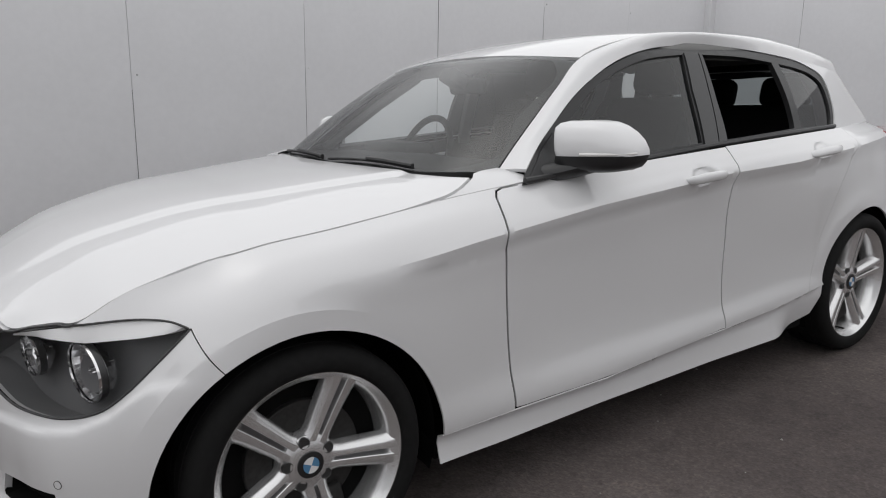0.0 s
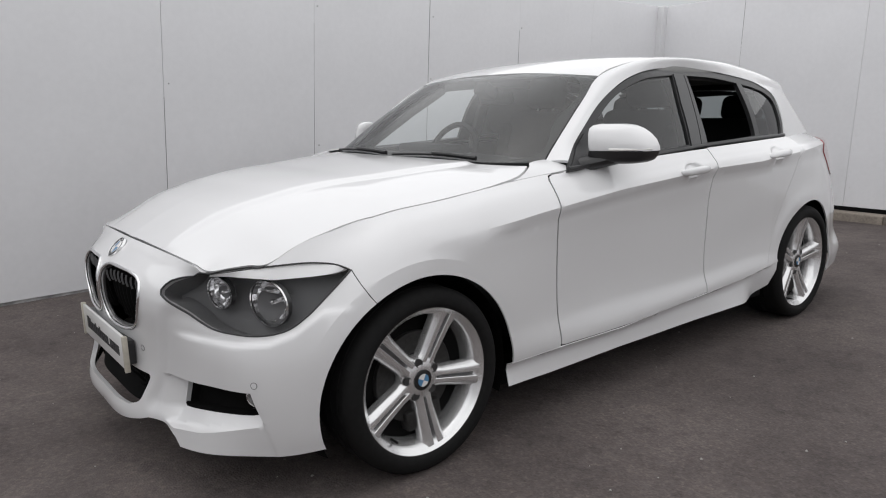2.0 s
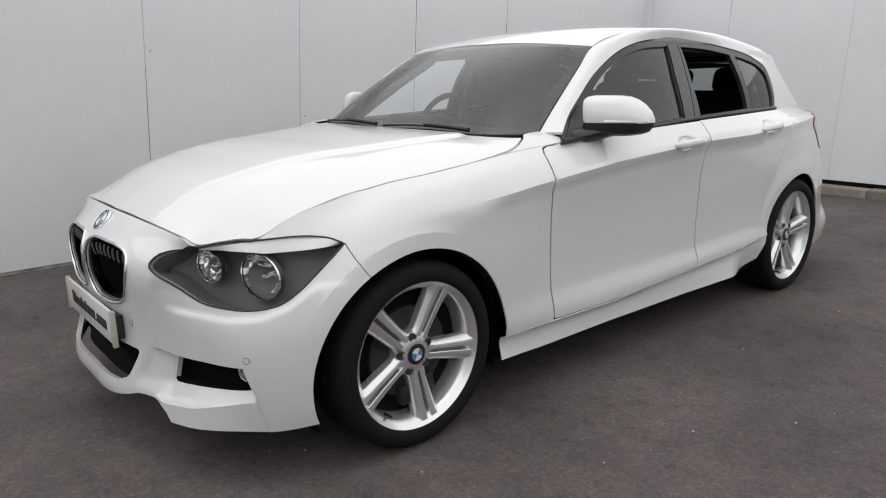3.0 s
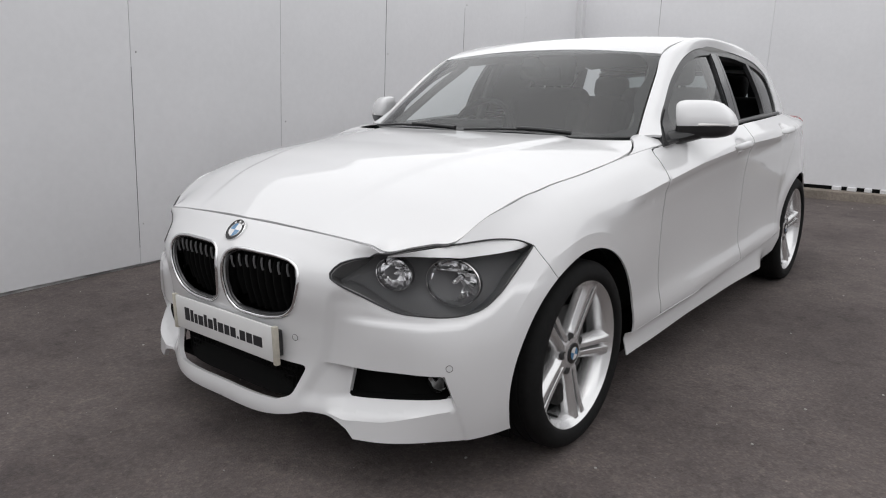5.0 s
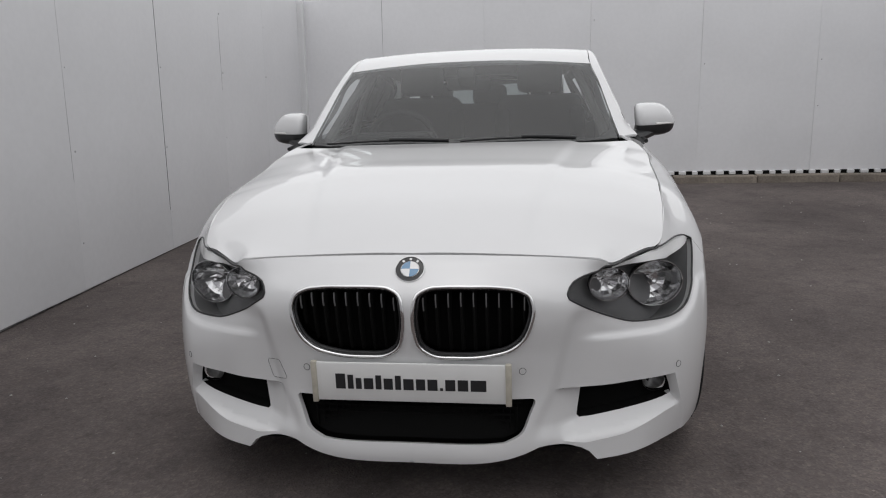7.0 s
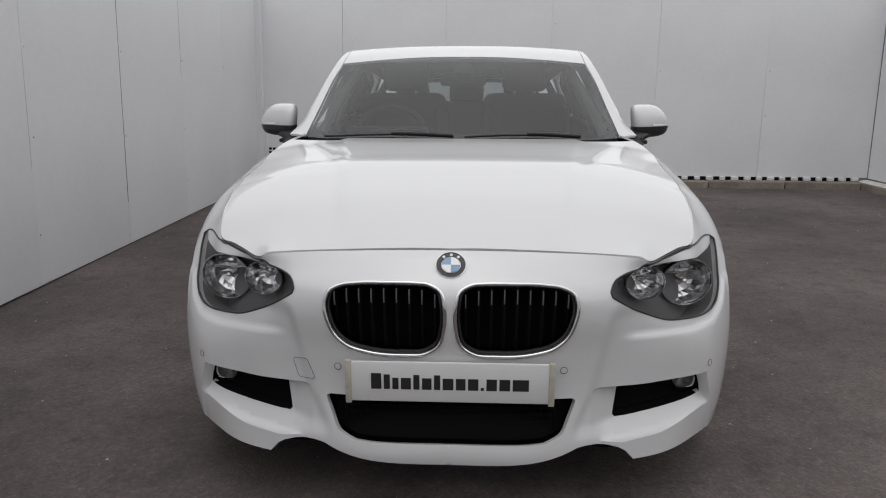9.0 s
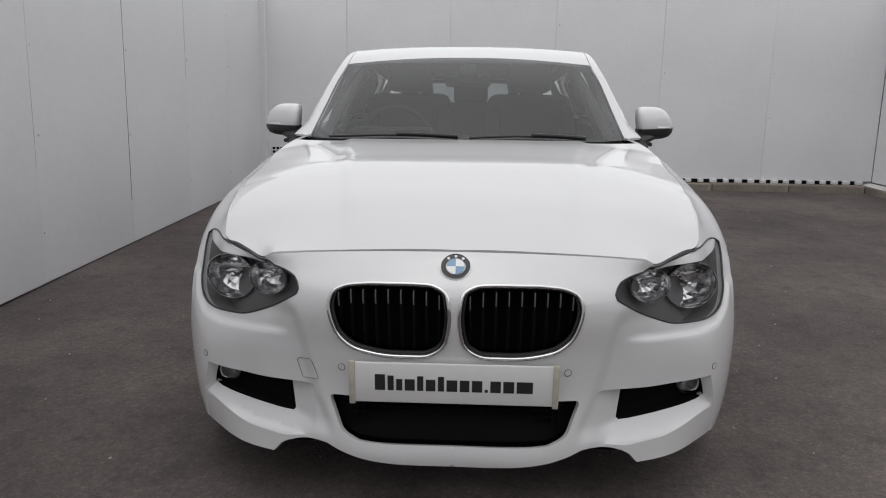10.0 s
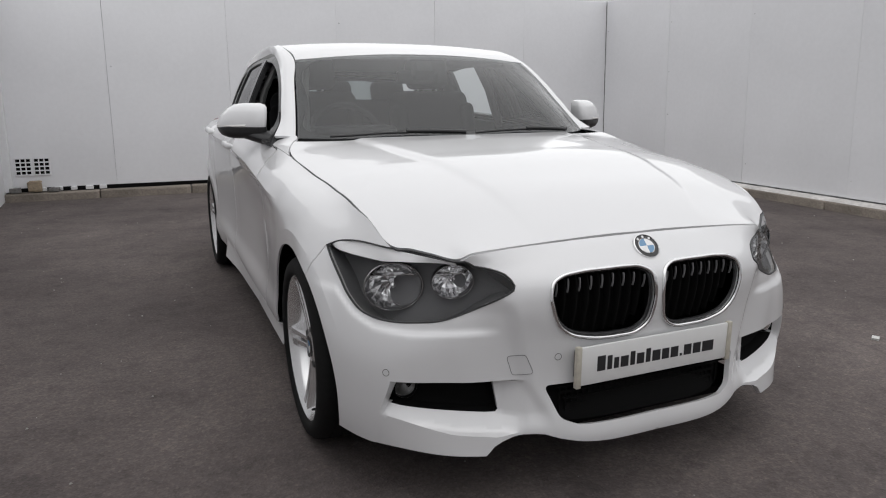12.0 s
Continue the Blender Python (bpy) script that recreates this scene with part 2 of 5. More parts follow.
BODY_LINES = [
    body_line([(0, -.775, .19), (.25, -.762, .19), (.44, -.70, .19), (.62, -.630, .19), (.75, -.518, .19), (.83, -.385, .21)],
              [(.86, .2), (.855, .20), (.85, .19), (.85, .19), (.855, .20), (.86, .2), (.84, .22)], [(.74, 3.42, .24), (.4, 3.52, .25), (0, 3.54, .25)]),
    body_line([(0, -.785, .255), (.25, -.77, .255), (.44, -.69, .27), (.62, -.62, .27), (.755, -.525, .27), (.838, -.39, .27)],
              [(.87, .3), (.879, .30), (.881, .292), (.885, .31), (.885, .33), (.880, .3), (.85, .3)], [(.75, 3.43, .32), (.4, 3.535, .33), (0, 3.555, .33)]),
    body_line([(0, -.738, .40), (.25, -.725, .40), (.44, -.675, .40), (.61, -.61, .40), (.745, -.54, .40), (.842, -.395, .40)],
              [(.88, .42), (.876, .42), (.862, .42), (.866, .42), (.872, .45), (.885, .42), (.835, .42)], [(.71, 3.42, .45), (.4, 3.545, .45), (0, 3.565, .45)]),
    body_line([(0, -.735, .52), (.25, -.72, .52), (.44, -.672, .52), (.605, -.605, .52), (.735, -.53, .52), (.838, -.385, .52)],
              [(.885, .55), (.878, .55), (.858, .55), (.862, .57), (.868, .58), (.888, .56), (.83, .56)], [(.71, 3.40, .58), (.4, 3.53, .58), (0, 3.55, .58)]),
    body_line([(0, -.742, .62), (.25, -.727, .62), (.44, -.675, .62), (.60, -.585, .61), (.72, -.50, .61), (.825, -.36, .62)],
              [(.884, .66), (.88, .68), (.866, .70), (.868, .74), (.876, .75), (.886, .72), (.815, .72)], [(.69, 3.37, .72), (.4, 3.49, .72), (0, 3.51, .72)]),
    body_line([(0, -.724, .70), (.25, -.704, .70), (.44, -.657, .682), (.59, -.55, .68), (.705, -.465, .69), (.808, -.30, .705)],
              [(.870, .785), (.882, .805), (.882, .838), (.885, .905), (.878, .93), (.866, .955), (.765, .965)], [(.66, 3.31, .96), (.4, 3.44, .96), (0, 3.46, .96)]),
    body_line([(0, -.655, .762), (.25, -.642, .757), (.45, -.618, .728), (.600, -.527, .724), (.70, -.452, .739), (.780, -.245, .790)],
              [(.825, .853), (.838, .885), (.85, .90), (.862, .955), (.852, .975), (.815, .995), (.700, .995)], [(.60, 3.24, 1.0), (.4, 3.38, 1.0), (0, 3.40, 1.0)]),
    body_line([(0, -.626, .784), (.25, -.614, .778), (.46, -.594, .764), (.600, -.524, .750), (.692, -.441, .764), (.738, -.206, .864)],
              [(.760, .895), (.779, .924), (.80, .955), (.83, .995), (.815, 1.012), (.765, 1.022), (.615, 1.03)], [(.52, 3.17, 1.03), (.35, 3.26, 1.04), (0, 3.30, 1.05)]),
]
BODY_U = (-.25, 0, .25, .45, .64, .80, .96, 1.35, 1.73, 2.10, 2.95, 3.55, 4.04, 4.45, 4.80, 5.16, 5.56)
BODY_V = (0, .08, .20, .33, .44, .55, .64, .72)
for u, lip in ((.505, (.513, -.588, .757)), (.550, (.540, -.574, .740)), (.72, (.650, -.480, .758)), (.88, (.721, -.324, .833)), (1.14, (.751, -.094, .881))):      # hood, bumper and headlamp meet in a small hook
    k = sum(v < u for v in BODY_U)
    BODY_LINES = [line[:k] + [tuple(spline(BODY_U, line, [u])[0]) if line is not BODY_LINES[-1] else lip] + line[k:] for line in BODY_LINES]
    BODY_U = (*BODY_U[:k], u, *BODY_U[k:])


def ease(t):
    t = np.clip(t, 0, 1)
    return t * t * (3 - 2 * t)


POCKET_END = (.822, .797, .779)


def pocket_foot(x):
    """Lower edge of the side opening in the bumper."""
    return np.interp(x, (.385, .46, .60, .74, .80), (.308, .312, .321, .331, .336))


def pocket_end(z):
    """Where the recess of the lower blade ends towards the wheel."""
    return np.interp(z, (.21, .33, .415), (POCKET_END[0], POCKET_END[1], POCKET_END[2]))


def body_relief(p, uv):
    """Creases, ledges and recesses of the bodywork, as shifts outwards from the smooth form."""
    x, y, z, u = np.abs(p[:, 0]), p[:, 1], p[:, 2], uv[:, 0]
    # --- nose ---
    front = 1 - ease((u - 0.98) / 0.12)
    crest = np.interp(x, (.38, .47, .58, .72, .80), (.270, .264, .273, .302, .318))        # edge of the lower blade
    end = pocket_end(z)
    mask = np.clip((x - .385) / .070, 0, 1) * (1 - ease((u - end + .004) / .009))
    foot = pocket_foot(x)
    pocket = np.where(z > .404, (.4135 - z) / .0095, np.where(z > foot, 1.0, (z - crest) / np.maximum(foot - crest, .004)))
    r = -0.030 * np.clip(pocket, 0, 1) * mask
    blade = 1 - np.clip((z - crest) / .007, 0, 1)
    r = r + (0.019 * (1 - ease((x - .54) / .20)) - 0.003 * ease((x - .62) / .10)) * blade * ease((x - .40) / .07) * (1 - ease((u - end + .004) / .009))
    ledge = np.interp(x, (.45, .55, .68, .76, .80, .83), (.547, .544, .538, .545, .570, .62))
    r = r - 0.010 * ease((z - ledge) / .016) * (1 - ease((z - .64) / .08)) * ease((x - .44) / .09)
    ridge = np.interp(z, (.30, .326, .40, .48, .558, .645), (.325, .33, .370, .390, .406, .427))
    r = r - 0.012 * ease((x - ridge + .008) / .045) * (1 - ease((x - ridge - .035) / .15)) * (1 - ease((z - .60) / .06)) * ease((z - .27) / .05)
    r = r * front
    # --- flank ---
    crease = np.interp(y, (.15, .6, .97, 1.35, 1.6, 2.09, 2.67, 3.2), (.792, .833, .869, .892, .908, .918, .957, .98))
    d = z - crease
    along = ease((y - .23) / .18) * (1 - ease((y - 3.0) / .3))
    t = np.maximum(0, -d)
    q = np.where(d > 0, 0.012 * np.exp(-d / .05), np.where(t < .045, 0.012 - 0.38 * t, -0.0051 * np.exp(-(t - .045) / .09)))
    r2, lip = q * along, 0.0
    for cy in (0.0, 2.69):
        dy = y - cy
        rad = np.hypot(np.where((dy < 0) & (cy == 0), dy / 1.085, dy), z - .313)
        t = np.maximum(0, rad - .414)
        lip = lip + 0.003 * np.exp(-t / .12) - 0.30 * t * np.exp(-t / .06) * (1 - ease((dy - .02) / .18)) * (1 - ease((-dy - .34) / .09))
    low = np.interp(y, (.34, .618, 1.0, 1.638, 1.964, 2.2, 2.345), (.294, .294, .290, .320, .342, .368, .385)) - z
    r2 = r2 + np.where(low > 0, -0.023 * ease(low / .014) + 0.52 * np.maximum(0, low - .035) * (1 - ease((y - 1.98) / .24)), 0) * ease((y - .28) / .02) * (1 - ease((y - 2.1) / .25))
    for cy, cz in ((1.475, .912), (2.285, .948)):
        e2 = ((y - cy) / .075) ** 2 + ((z - cz) / .032) ** 2
        r2 = r2 - 0.014 * (1 - ease((e2 - .25) / .75))
    side = ease((u - 1.05) / .15) * (1 - ease((u - 4.3) / .3))
    out = p.copy()
    lean = np.clip(x / .75, 0, 1) * .62
    out[:, 1] -= r * np.sqrt(1 - lean * lean)
    out[:, 0] += np.sign(p[:, 0]) * (r * lean + lip * ease((u - .90) / .12) * (1 - ease((u - 4.3) / .3))) + r2 * side
    return out


body = Net(BODY_LINES, BODY_U, BODY_V, body_relief)
plain_body = Net(BODY_LINES, BODY_U, BODY_V)


# ---- tools for building ----
from mathutils.geometry import delaunay_2d_cdt


class Sheet(Net):
    """A surface given by a function of (u, v), with the ranges of u and v."""

    def __init__(self, f, ku, kv):
        self.f, self.ku, self.kv, self.grid = f, ku, kv, None

    def __call__(self, uv):
        return self.f(np.atleast_2d(np.asarray(uv, float)))


def link(name, mesh, mats, parent=None, label="", smooth=True):
    for m in mats if isinstance(mats, (list, tuple)) else [mats]:
        mesh.materials.append(m)
    if smooth:
        mesh.shade_smooth()
        mesh.set_sharp_from_angle(angle=radians(38))
    ob = new(name, mesh)
    ob.parent = parent
    return tagged(ob, label)


def mesh_of(name, verts, faces):
    me = bpy.data.meshes.new(name)
    me.from_pydata([tuple(float(c) for c in v) for v in verts], [], faces)
    me.update()
    return me


def part(name, bm, mat, parent=None, label="", smooth=True):
    """Links a bmesh as one mesh object under its thing."""
    me = bpy.data.meshes.new(name)
    bm.normal_update()
    bm.to_mesh(me)
    bm.free()
    return link(name, me, mat, parent, label, smooth)


def empty(name, m, label, category, group=""):
    ob = new(name)
    ob.empty_display_size = 0.1
    ob.matrix_world = m
    return tagged(ob, label, category, group)


def rounded(points, r, n=5):
    """A closed outline with its corners rounded to radius about r."""
    p, out = np.asarray(points, float), []
    for a, b, c in zip(np.roll(p, 1, 0), p, np.roll(p, -1, 0)):
        ra = min(r, np.linalg.norm(a - b) * 0.45)
        rc = min(r, np.linalg.norm(c - b) * 0.45)
        p0, p1 = b + (a - b) / np.linalg.norm(a - b) * ra, b + (c - b) / np.linalg.norm(c - b) * rc
        for f in np.linspace(0, 1, n):
            out.append((1 - f) ** 2 * p0 + 2 * f * (1 - f) * b + f ** 2 * p1)
    return np.array(out)


def inside(pts, poly):
    x, y = pts[:, 0], pts[:, 1]
    hit = np.zeros(len(pts), bool)
    for (x0, y0), (x1, y1) in zip(poly, np.roll(poly, -1, 0)):
        if y0 != y1:
            c = (y0 > y) != (y1 > y)
            hit ^= c & (x < (x1 - x0) * (y - y0) / (y1 - y0) + x0)
    return hit


def inset(poly, d):
    """The closed outline moved inwards by d."""
    p = np.asarray(poly, float)
    keep = np.linalg.norm(p - np.roll(p, 1, 0), axis=1) > 1e-5
    p = p[keep]
    area = 0.5 * np.sum(p[:, 0] * np.roll(p[:, 1], -1) - np.roll(p[:, 0], -1) * p[:, 1])
    a, b = p - np.roll(p, 1, 0), np.roll(p, -1, 0) - p
    a, b = a / np.linalg.norm(a, axis=1)[:, None], b / np.linalg.norm(b, axis=1)[:, None]
    na, nb = np.stack([-a[:, 1], a[:, 0]], 1), np.stack([-b[:, 1], b[:, 0]], 1)
    m = na + nb
    m = m / np.maximum((m * na).sum(1), 0.35)[:, None]
    return p + m * (d if area > 0 else -d)


def dense(poly, step):
    """Outline with points at most step apart."""
    out = []
    for p, q in zip(poly, np.roll(poly, -1, 0)):
        k = max(1, int(np.ceil(np.linalg.norm(q - p) / step)))
        out += [p + (q - p) * i / k for i in range(k)]
    return np.array(out)


def fill(outer, holes, step, creases=()):
    """Triangles of a flat outline with holes: points and index triples. Creases become edges."""
    outer = dense(np.asarray(outer, float), step)
    rings = [outer] + [dense(np.asarray(h, float), step) for h in holes]
    lo, hi = outer.min(0), outer.max(0)
    nx, ny = int((hi[0] - lo[0]) / step) + 2, int((hi[1] - lo[1]) / step) + 2
    g = np.stack(np.meshgrid(np.arange(nx), np.arange(ny), indexing="ij"), -1).astype(float)
    g[:, 1::2, 0] += 0.5
    g = lo + g.reshape(-1, 2) * step
    g = g[inside(g, outer)]
    lines = [np.asarray(c, float) for c in creases]
    for r in rings + lines:
        d = np.full(len(g), 9.0)
        for p in r:
            d = np.minimum(d, (g[:, 0] - p[0]) ** 2 + (g[:, 1] - p[1]) ** 2)
        g = g[d > (0.55 * step) ** 2]
    for h in rings[1:]:
        g = g[~inside(g, h)]
    pts, edges = [], []
    for r in rings:
        k = len(pts)
        pts += [Vector(p) for p in r]
        edges += [(k + i, k + (i + 1) % len(r)) for i in range(len(r))]
    for c in lines:
        k = len(pts)
        pts += [Vector(p) for p in c]
        edges += [(k + i, k + i + 1) for i in range(len(c) - 1)]
    pts += [Vector(p) for p in g]
    v, _, f, *_ = delaunay_2d_cdt(pts, edges, [], 0, 1e-6)
    v = np.array([tuple(p) for p in v])
    f = np.array([t for t in f if len(t) == 3])
    c = v[f].mean(1)
    ok = inside(c, outer)
    for h in rings[1:]:
        ok &= ~inside(c, h)
    return v, f[ok]


def skin(surf, outer, holes=(), step=0.014, thick=0.012, lift=0.0, flip=False, creases=()):
    """Vertices and faces of a panel cut out of a surface, its edges turned inwards by thick."""
    v, f = fill(outer, holes, step, creases)
    used = np.unique(f)
    back = -np.ones(len(v), int)
    back[used] = np.arange(len(used))
    v, f = v[used], back[f]
    p, n = surf(v), surf.normal(v)
    if flip:
        n = -n
    p = p + n * lift
    # triangles face along the normal
    t = p[f]
    c = np.cross(t[:, 1] - t[:, 0], t[:, 2] - t[:, 0])
    wrong = (c * n[f].mean(1)).sum(1) < 0
    f[wrong] = f[wrong][:, ::-1]
    if thick:
        count = {}
        for a, b, c3 in f:
            for e in ((a, b), (b, c3), (c3, a)):
                count[e] = 1
        rim = [e for e in count if (e[1], e[0]) not in count]
        verts, faces = [p], [tuple(int(i) for i in t) for t in f]
        k = len(p)
        extra, index = [], {}
        for a, b in rim:
            for i in (a, b):
                if i not in index:
                    index[i] = k + len(extra)
                    extra += [p[i], p[i] - n[i] * thick]
            faces.append((index[b], index[a], index[a] + 1, index[b] + 1))
        p = np.concatenate([p, np.array(extra)]) if extra else p
        return p, faces
    return p, [tuple(int(i) for i in t) for t in f]


def mirrored(p, faces):
    return np.asarray(p) * [-1, 1, 1], [tuple(reversed(t)) for t in faces]


def joined(*pieces):
    verts, faces, k = [], [], 0
    for p, f in pieces:
        verts += list(p)
        faces += [tuple(i + k for i in t) for t in f]
        k += len(p)
    return np.array(verts), faces


def sided(p, faces, side):
    return (p, faces) if side > 0 else mirrored(p, faces)


def put(name, piece, mat, parent, label=""):
    return link(name, mesh_of(name, *piece), mat, parent, label)


def sharpen(ob, points):
    """Marks the edges that run between neighbouring points of a crease as sharp."""
    from mathutils import kdtree
    tree = kdtree.KDTree(len(points))
    for i, p in enumerate(points):
        tree.insert(p, i)
    tree.balance()
    me = ob.data
    near = [tree.find(v.co)[2] < 2e-4 for v in me.vertices]
    attr = me.attributes.get("sharp_edge") or me.attributes.new("sharp_edge", "BOOLEAN", "EDGE")
    flags = np.zeros(len(me.edges), bool)
    attr.data.foreach_get("value", flags)
    for e in me.edges:
        a, b = e.vertices
        flags[e.index] |= near[a] and near[b]
    attr.data.foreach_set("value", flags)


def block(bm, size, centre=(0, 0, 0), bevel=0.0, seg=2, m=None):
    """Adds a box with rounded edges to bm."""
    made = bmesh.ops.create_cube(bm, size=1, matrix=(m or Matrix()) @ Matrix.Translation(centre) @ Matrix.Diagonal((*size, 1)))
    if bevel:
        es = {e for v in made["verts"] for e in v.link_edges}
        bmesh.ops.bevel(bm, geom=list(es), offset=bevel, segments=seg, affect="EDGES", profile=0.5)
    return bm


def lathe(profile, n=64, axis="x"):
    """Turned body about an axis: profile of (radius, along)."""
    pr = np.asarray(profile, float)
    a = np.linspace(0, 2 * np.pi, n, endpoint=False)
    v = []
    for r, x in pr:
        for t in a:
            v.append((x, r * np.cos(t), r * np.sin(t)))
    f = []
    for i in range(len(pr) - 1):
        for k in range(n):
            f.append((i * n + k, (i + 1) * n + k, (i + 1) * n + (k + 1) % n, i * n + (k + 1) % n))
    v = np.array(v)
    if axis == "y":
        v = v[:, [1, 0, 2]]
        f = [t[::-1] for t in f]
    if axis == "z":
        v = v[:, [1, 2, 0]]
    return v, f


def tube(points, radius, n=10, closed=False, flat=1.0, up=(0, 0, 1)):
    """A rod along points; flat squeezes it along up."""
    p = np.asarray(points, float)
    rs = np.broadcast_to(np.asarray(radius, float), (len(p),))
    v, f = [], []
    m = len(p)
    for i in range(m):
        d = p[(i + 1) % m] - p[i - 1] if closed else p[min(i + 1, m - 1)] - p[max(i - 1, 0)]
        d = d / (np.linalg.norm(d) + 1e-12)
        s = np.cross(d, up)
        s = s / (np.linalg.norm(s) + 1e-12)
        w = np.cross(s, d)
        for k in range(n):
            t = 2 * np.pi * k / n
            v.append(p[i] + rs[i] * (np.cos(t) * s + np.sin(t) * w * flat))
    for i in range(m if closed else m - 1):
        for k in range(n):
            a, b = i * n, ((i + 1) % m) * n
            f.append((a + k, a + (k + 1) % n, b + (k + 1) % n, b + k))
    if not closed:
        f += [tuple(range(n))[::-1], tuple((m - 1) * n + k for k in range(n))]
    return np.array(v), f


def loft(rings, caps=True):
    """Skin over rings of equal length."""
    n, v, f = len(rings[0]), [], []
    for r in rings:
        v += list(r)
    for i in range(len(rings) - 1):
        for k in range(n):
            f.append((i * n + k, i * n + (k + 1) % n, (i + 1) * n + (k + 1) % n, (i + 1) * n + k))
    if caps:
        f += [tuple(range(n))[::-1], tuple((len(rings) - 1) * n + k for k in range(n))]
    return np.array(v), f


def oval(n=24, power=2.0):
    a = np.linspace(0, 2 * np.pi, n, endpoint=False)
    c, s = np.cos(a), np.sin(a)
    return np.sign(c) * np.abs(c) ** (2 / power), np.sign(s) * np.abs(s) ** (2 / power)


# ---- the yard: ground, three clad walls, kerbs ----
def ground_z(y):
    """The yard falls a little towards the front."""
    return float(np.interp(y, (-6, 2.6), (-.0345, .0045)))


bm = bmesh.new()
rows = [[bm.verts.new((x, y, ground_z(y))) for x in (-400, -6, 6, 400)] for y in (-400, -6, 2.6, 400)]
for r0, r1 in zip(rows, rows[1:]):
    for i in range(3):
        bm.faces.new((r0[i], r0[i + 1], r1[i + 1], r1[i]))
tagged(part("ground", bm, ASPHALT, None, "dark worn asphalt with pale grit specks", smooth=False), "", "ground", "", "structure")

WALL_H = 2.366
CORNER_L, CORNER_R = (-2.70, 6.42), (4.86, 6.19)
WALLS = [  # name, start, end (seen from inside, start at the left), first joint, joint spacing, foot height
    ("wall_west", (-2.225, -7.0), CORNER_L, 0.136, 1.191, 0.012),
    ("wall_north", CORNER_L, CORNER_R, 1.09, 1.29, 0.132),
    ("wall_east", CORNER_R, (4.95, -7.0), 0.0, 1.29, 0.125),
    ("wall_south", (4.95, -7.0), (-2.225, -7.0), 0.3, 1.29, 0.012, 4.2),      # closes the yard; unseen, added tall to hold back light from the front
]


def wall(name, a, b, first, spacing, foot, high=WALL_H):
    """A wall slab with thin cladding panels; panels stop short of one another and show dark joints."""
    a, b = Vector((*a, 0)), Vector((*b, 0))
    length, turn = (b - a).length, math.atan2(b.y - a.y, b.x - a.x)
    frame_m = Matrix.Translation(a) @ Matrix.Rotation(turn, 4, "Z")   # x along the wall, +y behind it
    slab = bmesh.new()
    block(slab, (length + 0.3, 0.14, high + 0.1), (length / 2, 0.092, high / 2 - 0.05))
    w = part(name, slab, SEAM, None, "wall clad in smooth off-white painted panels", smooth=False)
    w.matrix_world = frame_m
    tagged(w, "", "wall", "", "structure")
    cuts = [0.0]
    x = first
    while x < length - 0.2:
        if x > 0.2:
            cuts.append(x)
        x += spacing
    cuts.append(length)
    rng = random.Random(name)
    for x0, x1 in zip(cuts, cuts[1:]):
        p = bmesh.new()
        block(p, (x1 - x0 - 0.0016, 0.014, high - foot), (0, 0, 0), 0.0012, 1)
        ob = part("panel", p, PANEL, w, "", smooth=False)
        ob.matrix_local = pose((x0 + x1) / 2, 0.012 + rng.uniform(-0.002, 0.002), foot + (high - foot) / 2, 0, rng.uniform(-0.05, 0.05), rng.uniform(-0.12, 0.12))
        for z in (0.30, 0.85, 1.40, 1.95):   # fasteners
            s = lathe([(0.0, -0.006), (0.0045, -0.005), (0.007, -0.001), (0.007, 0.002)], 8, "y")
            if rng.random() < 0.75:
                put("screw", s, SATIN_CHROME if rng.random() < 0.6 else SEAM, w).matrix_local = pose(x0 + 0.035 + rng.uniform(-0.01, 0.01), 0.0055, z + rng.uniform(-0.04, 0.04))
    return w, frame_m, length


BUILT = {row[0]: wall(*row) for row in WALLS}

# joints that have opened along a part of their height: wall, along, from, to, width
OPEN_JOINTS = [("wall_west", 7.282, .12, 1.27, .002), ("wall_west", 8.473, .70, 1.40, .0055), ("wall_west", 8.473, 1.40, 1.84, .003), ("wall_west", 9.664, .33, .94, .006),
               ("wall_west", 9.664, .94, 1.56, .002), ("wall_west", 9.664, 1.56, 2.30, .0045), ("wall_west", 10.855, 1.26, 1.93, .006), ("wall_north", 1.09, 1.80, 2.34, .005), ("wall_north", 1.09, .17, 1.80, .002)]
for name, x, z0, z1, wd in OPEN_JOINTS:
    rng = random.Random(x + z0)
    n = int((z1 - z0) / .05) + 2
    rings = []
    for i in range(n):
        f = i / (n - 1)
        h = wd * (.35 + .65 * math.sin(math.pi * min(1, max(0, f * 1.0))) ** .5) * rng.uniform(.6, 1.1) / 2
        z = z0 + (z1 - z0) * f
        rings.append(np.array([(x - h, .0035, z), (x + h, .0035, z), (x + h, .012, z), (x - h, .012, z)]))
    put("open_joint", loft(rings), OPEN_JOINT, BUILT[name][0])

# corner post where the west and north walls meet
bm = bmesh.new()
block(bm, (0.11, 0.11, WALL_H - 0.1), (0, 0, (WALL_H + 0.1) / 2), 0.008)
post = part("corner_trim", bm, TRIMWALL, None, "white painted corner post between the clad walls", smooth=False)
post.matrix_world = pose(CORNER_L[0] + 0.020, CORNER_L[1] - 0.030, 0)
tagged(post, "", "trim", "", "structure")

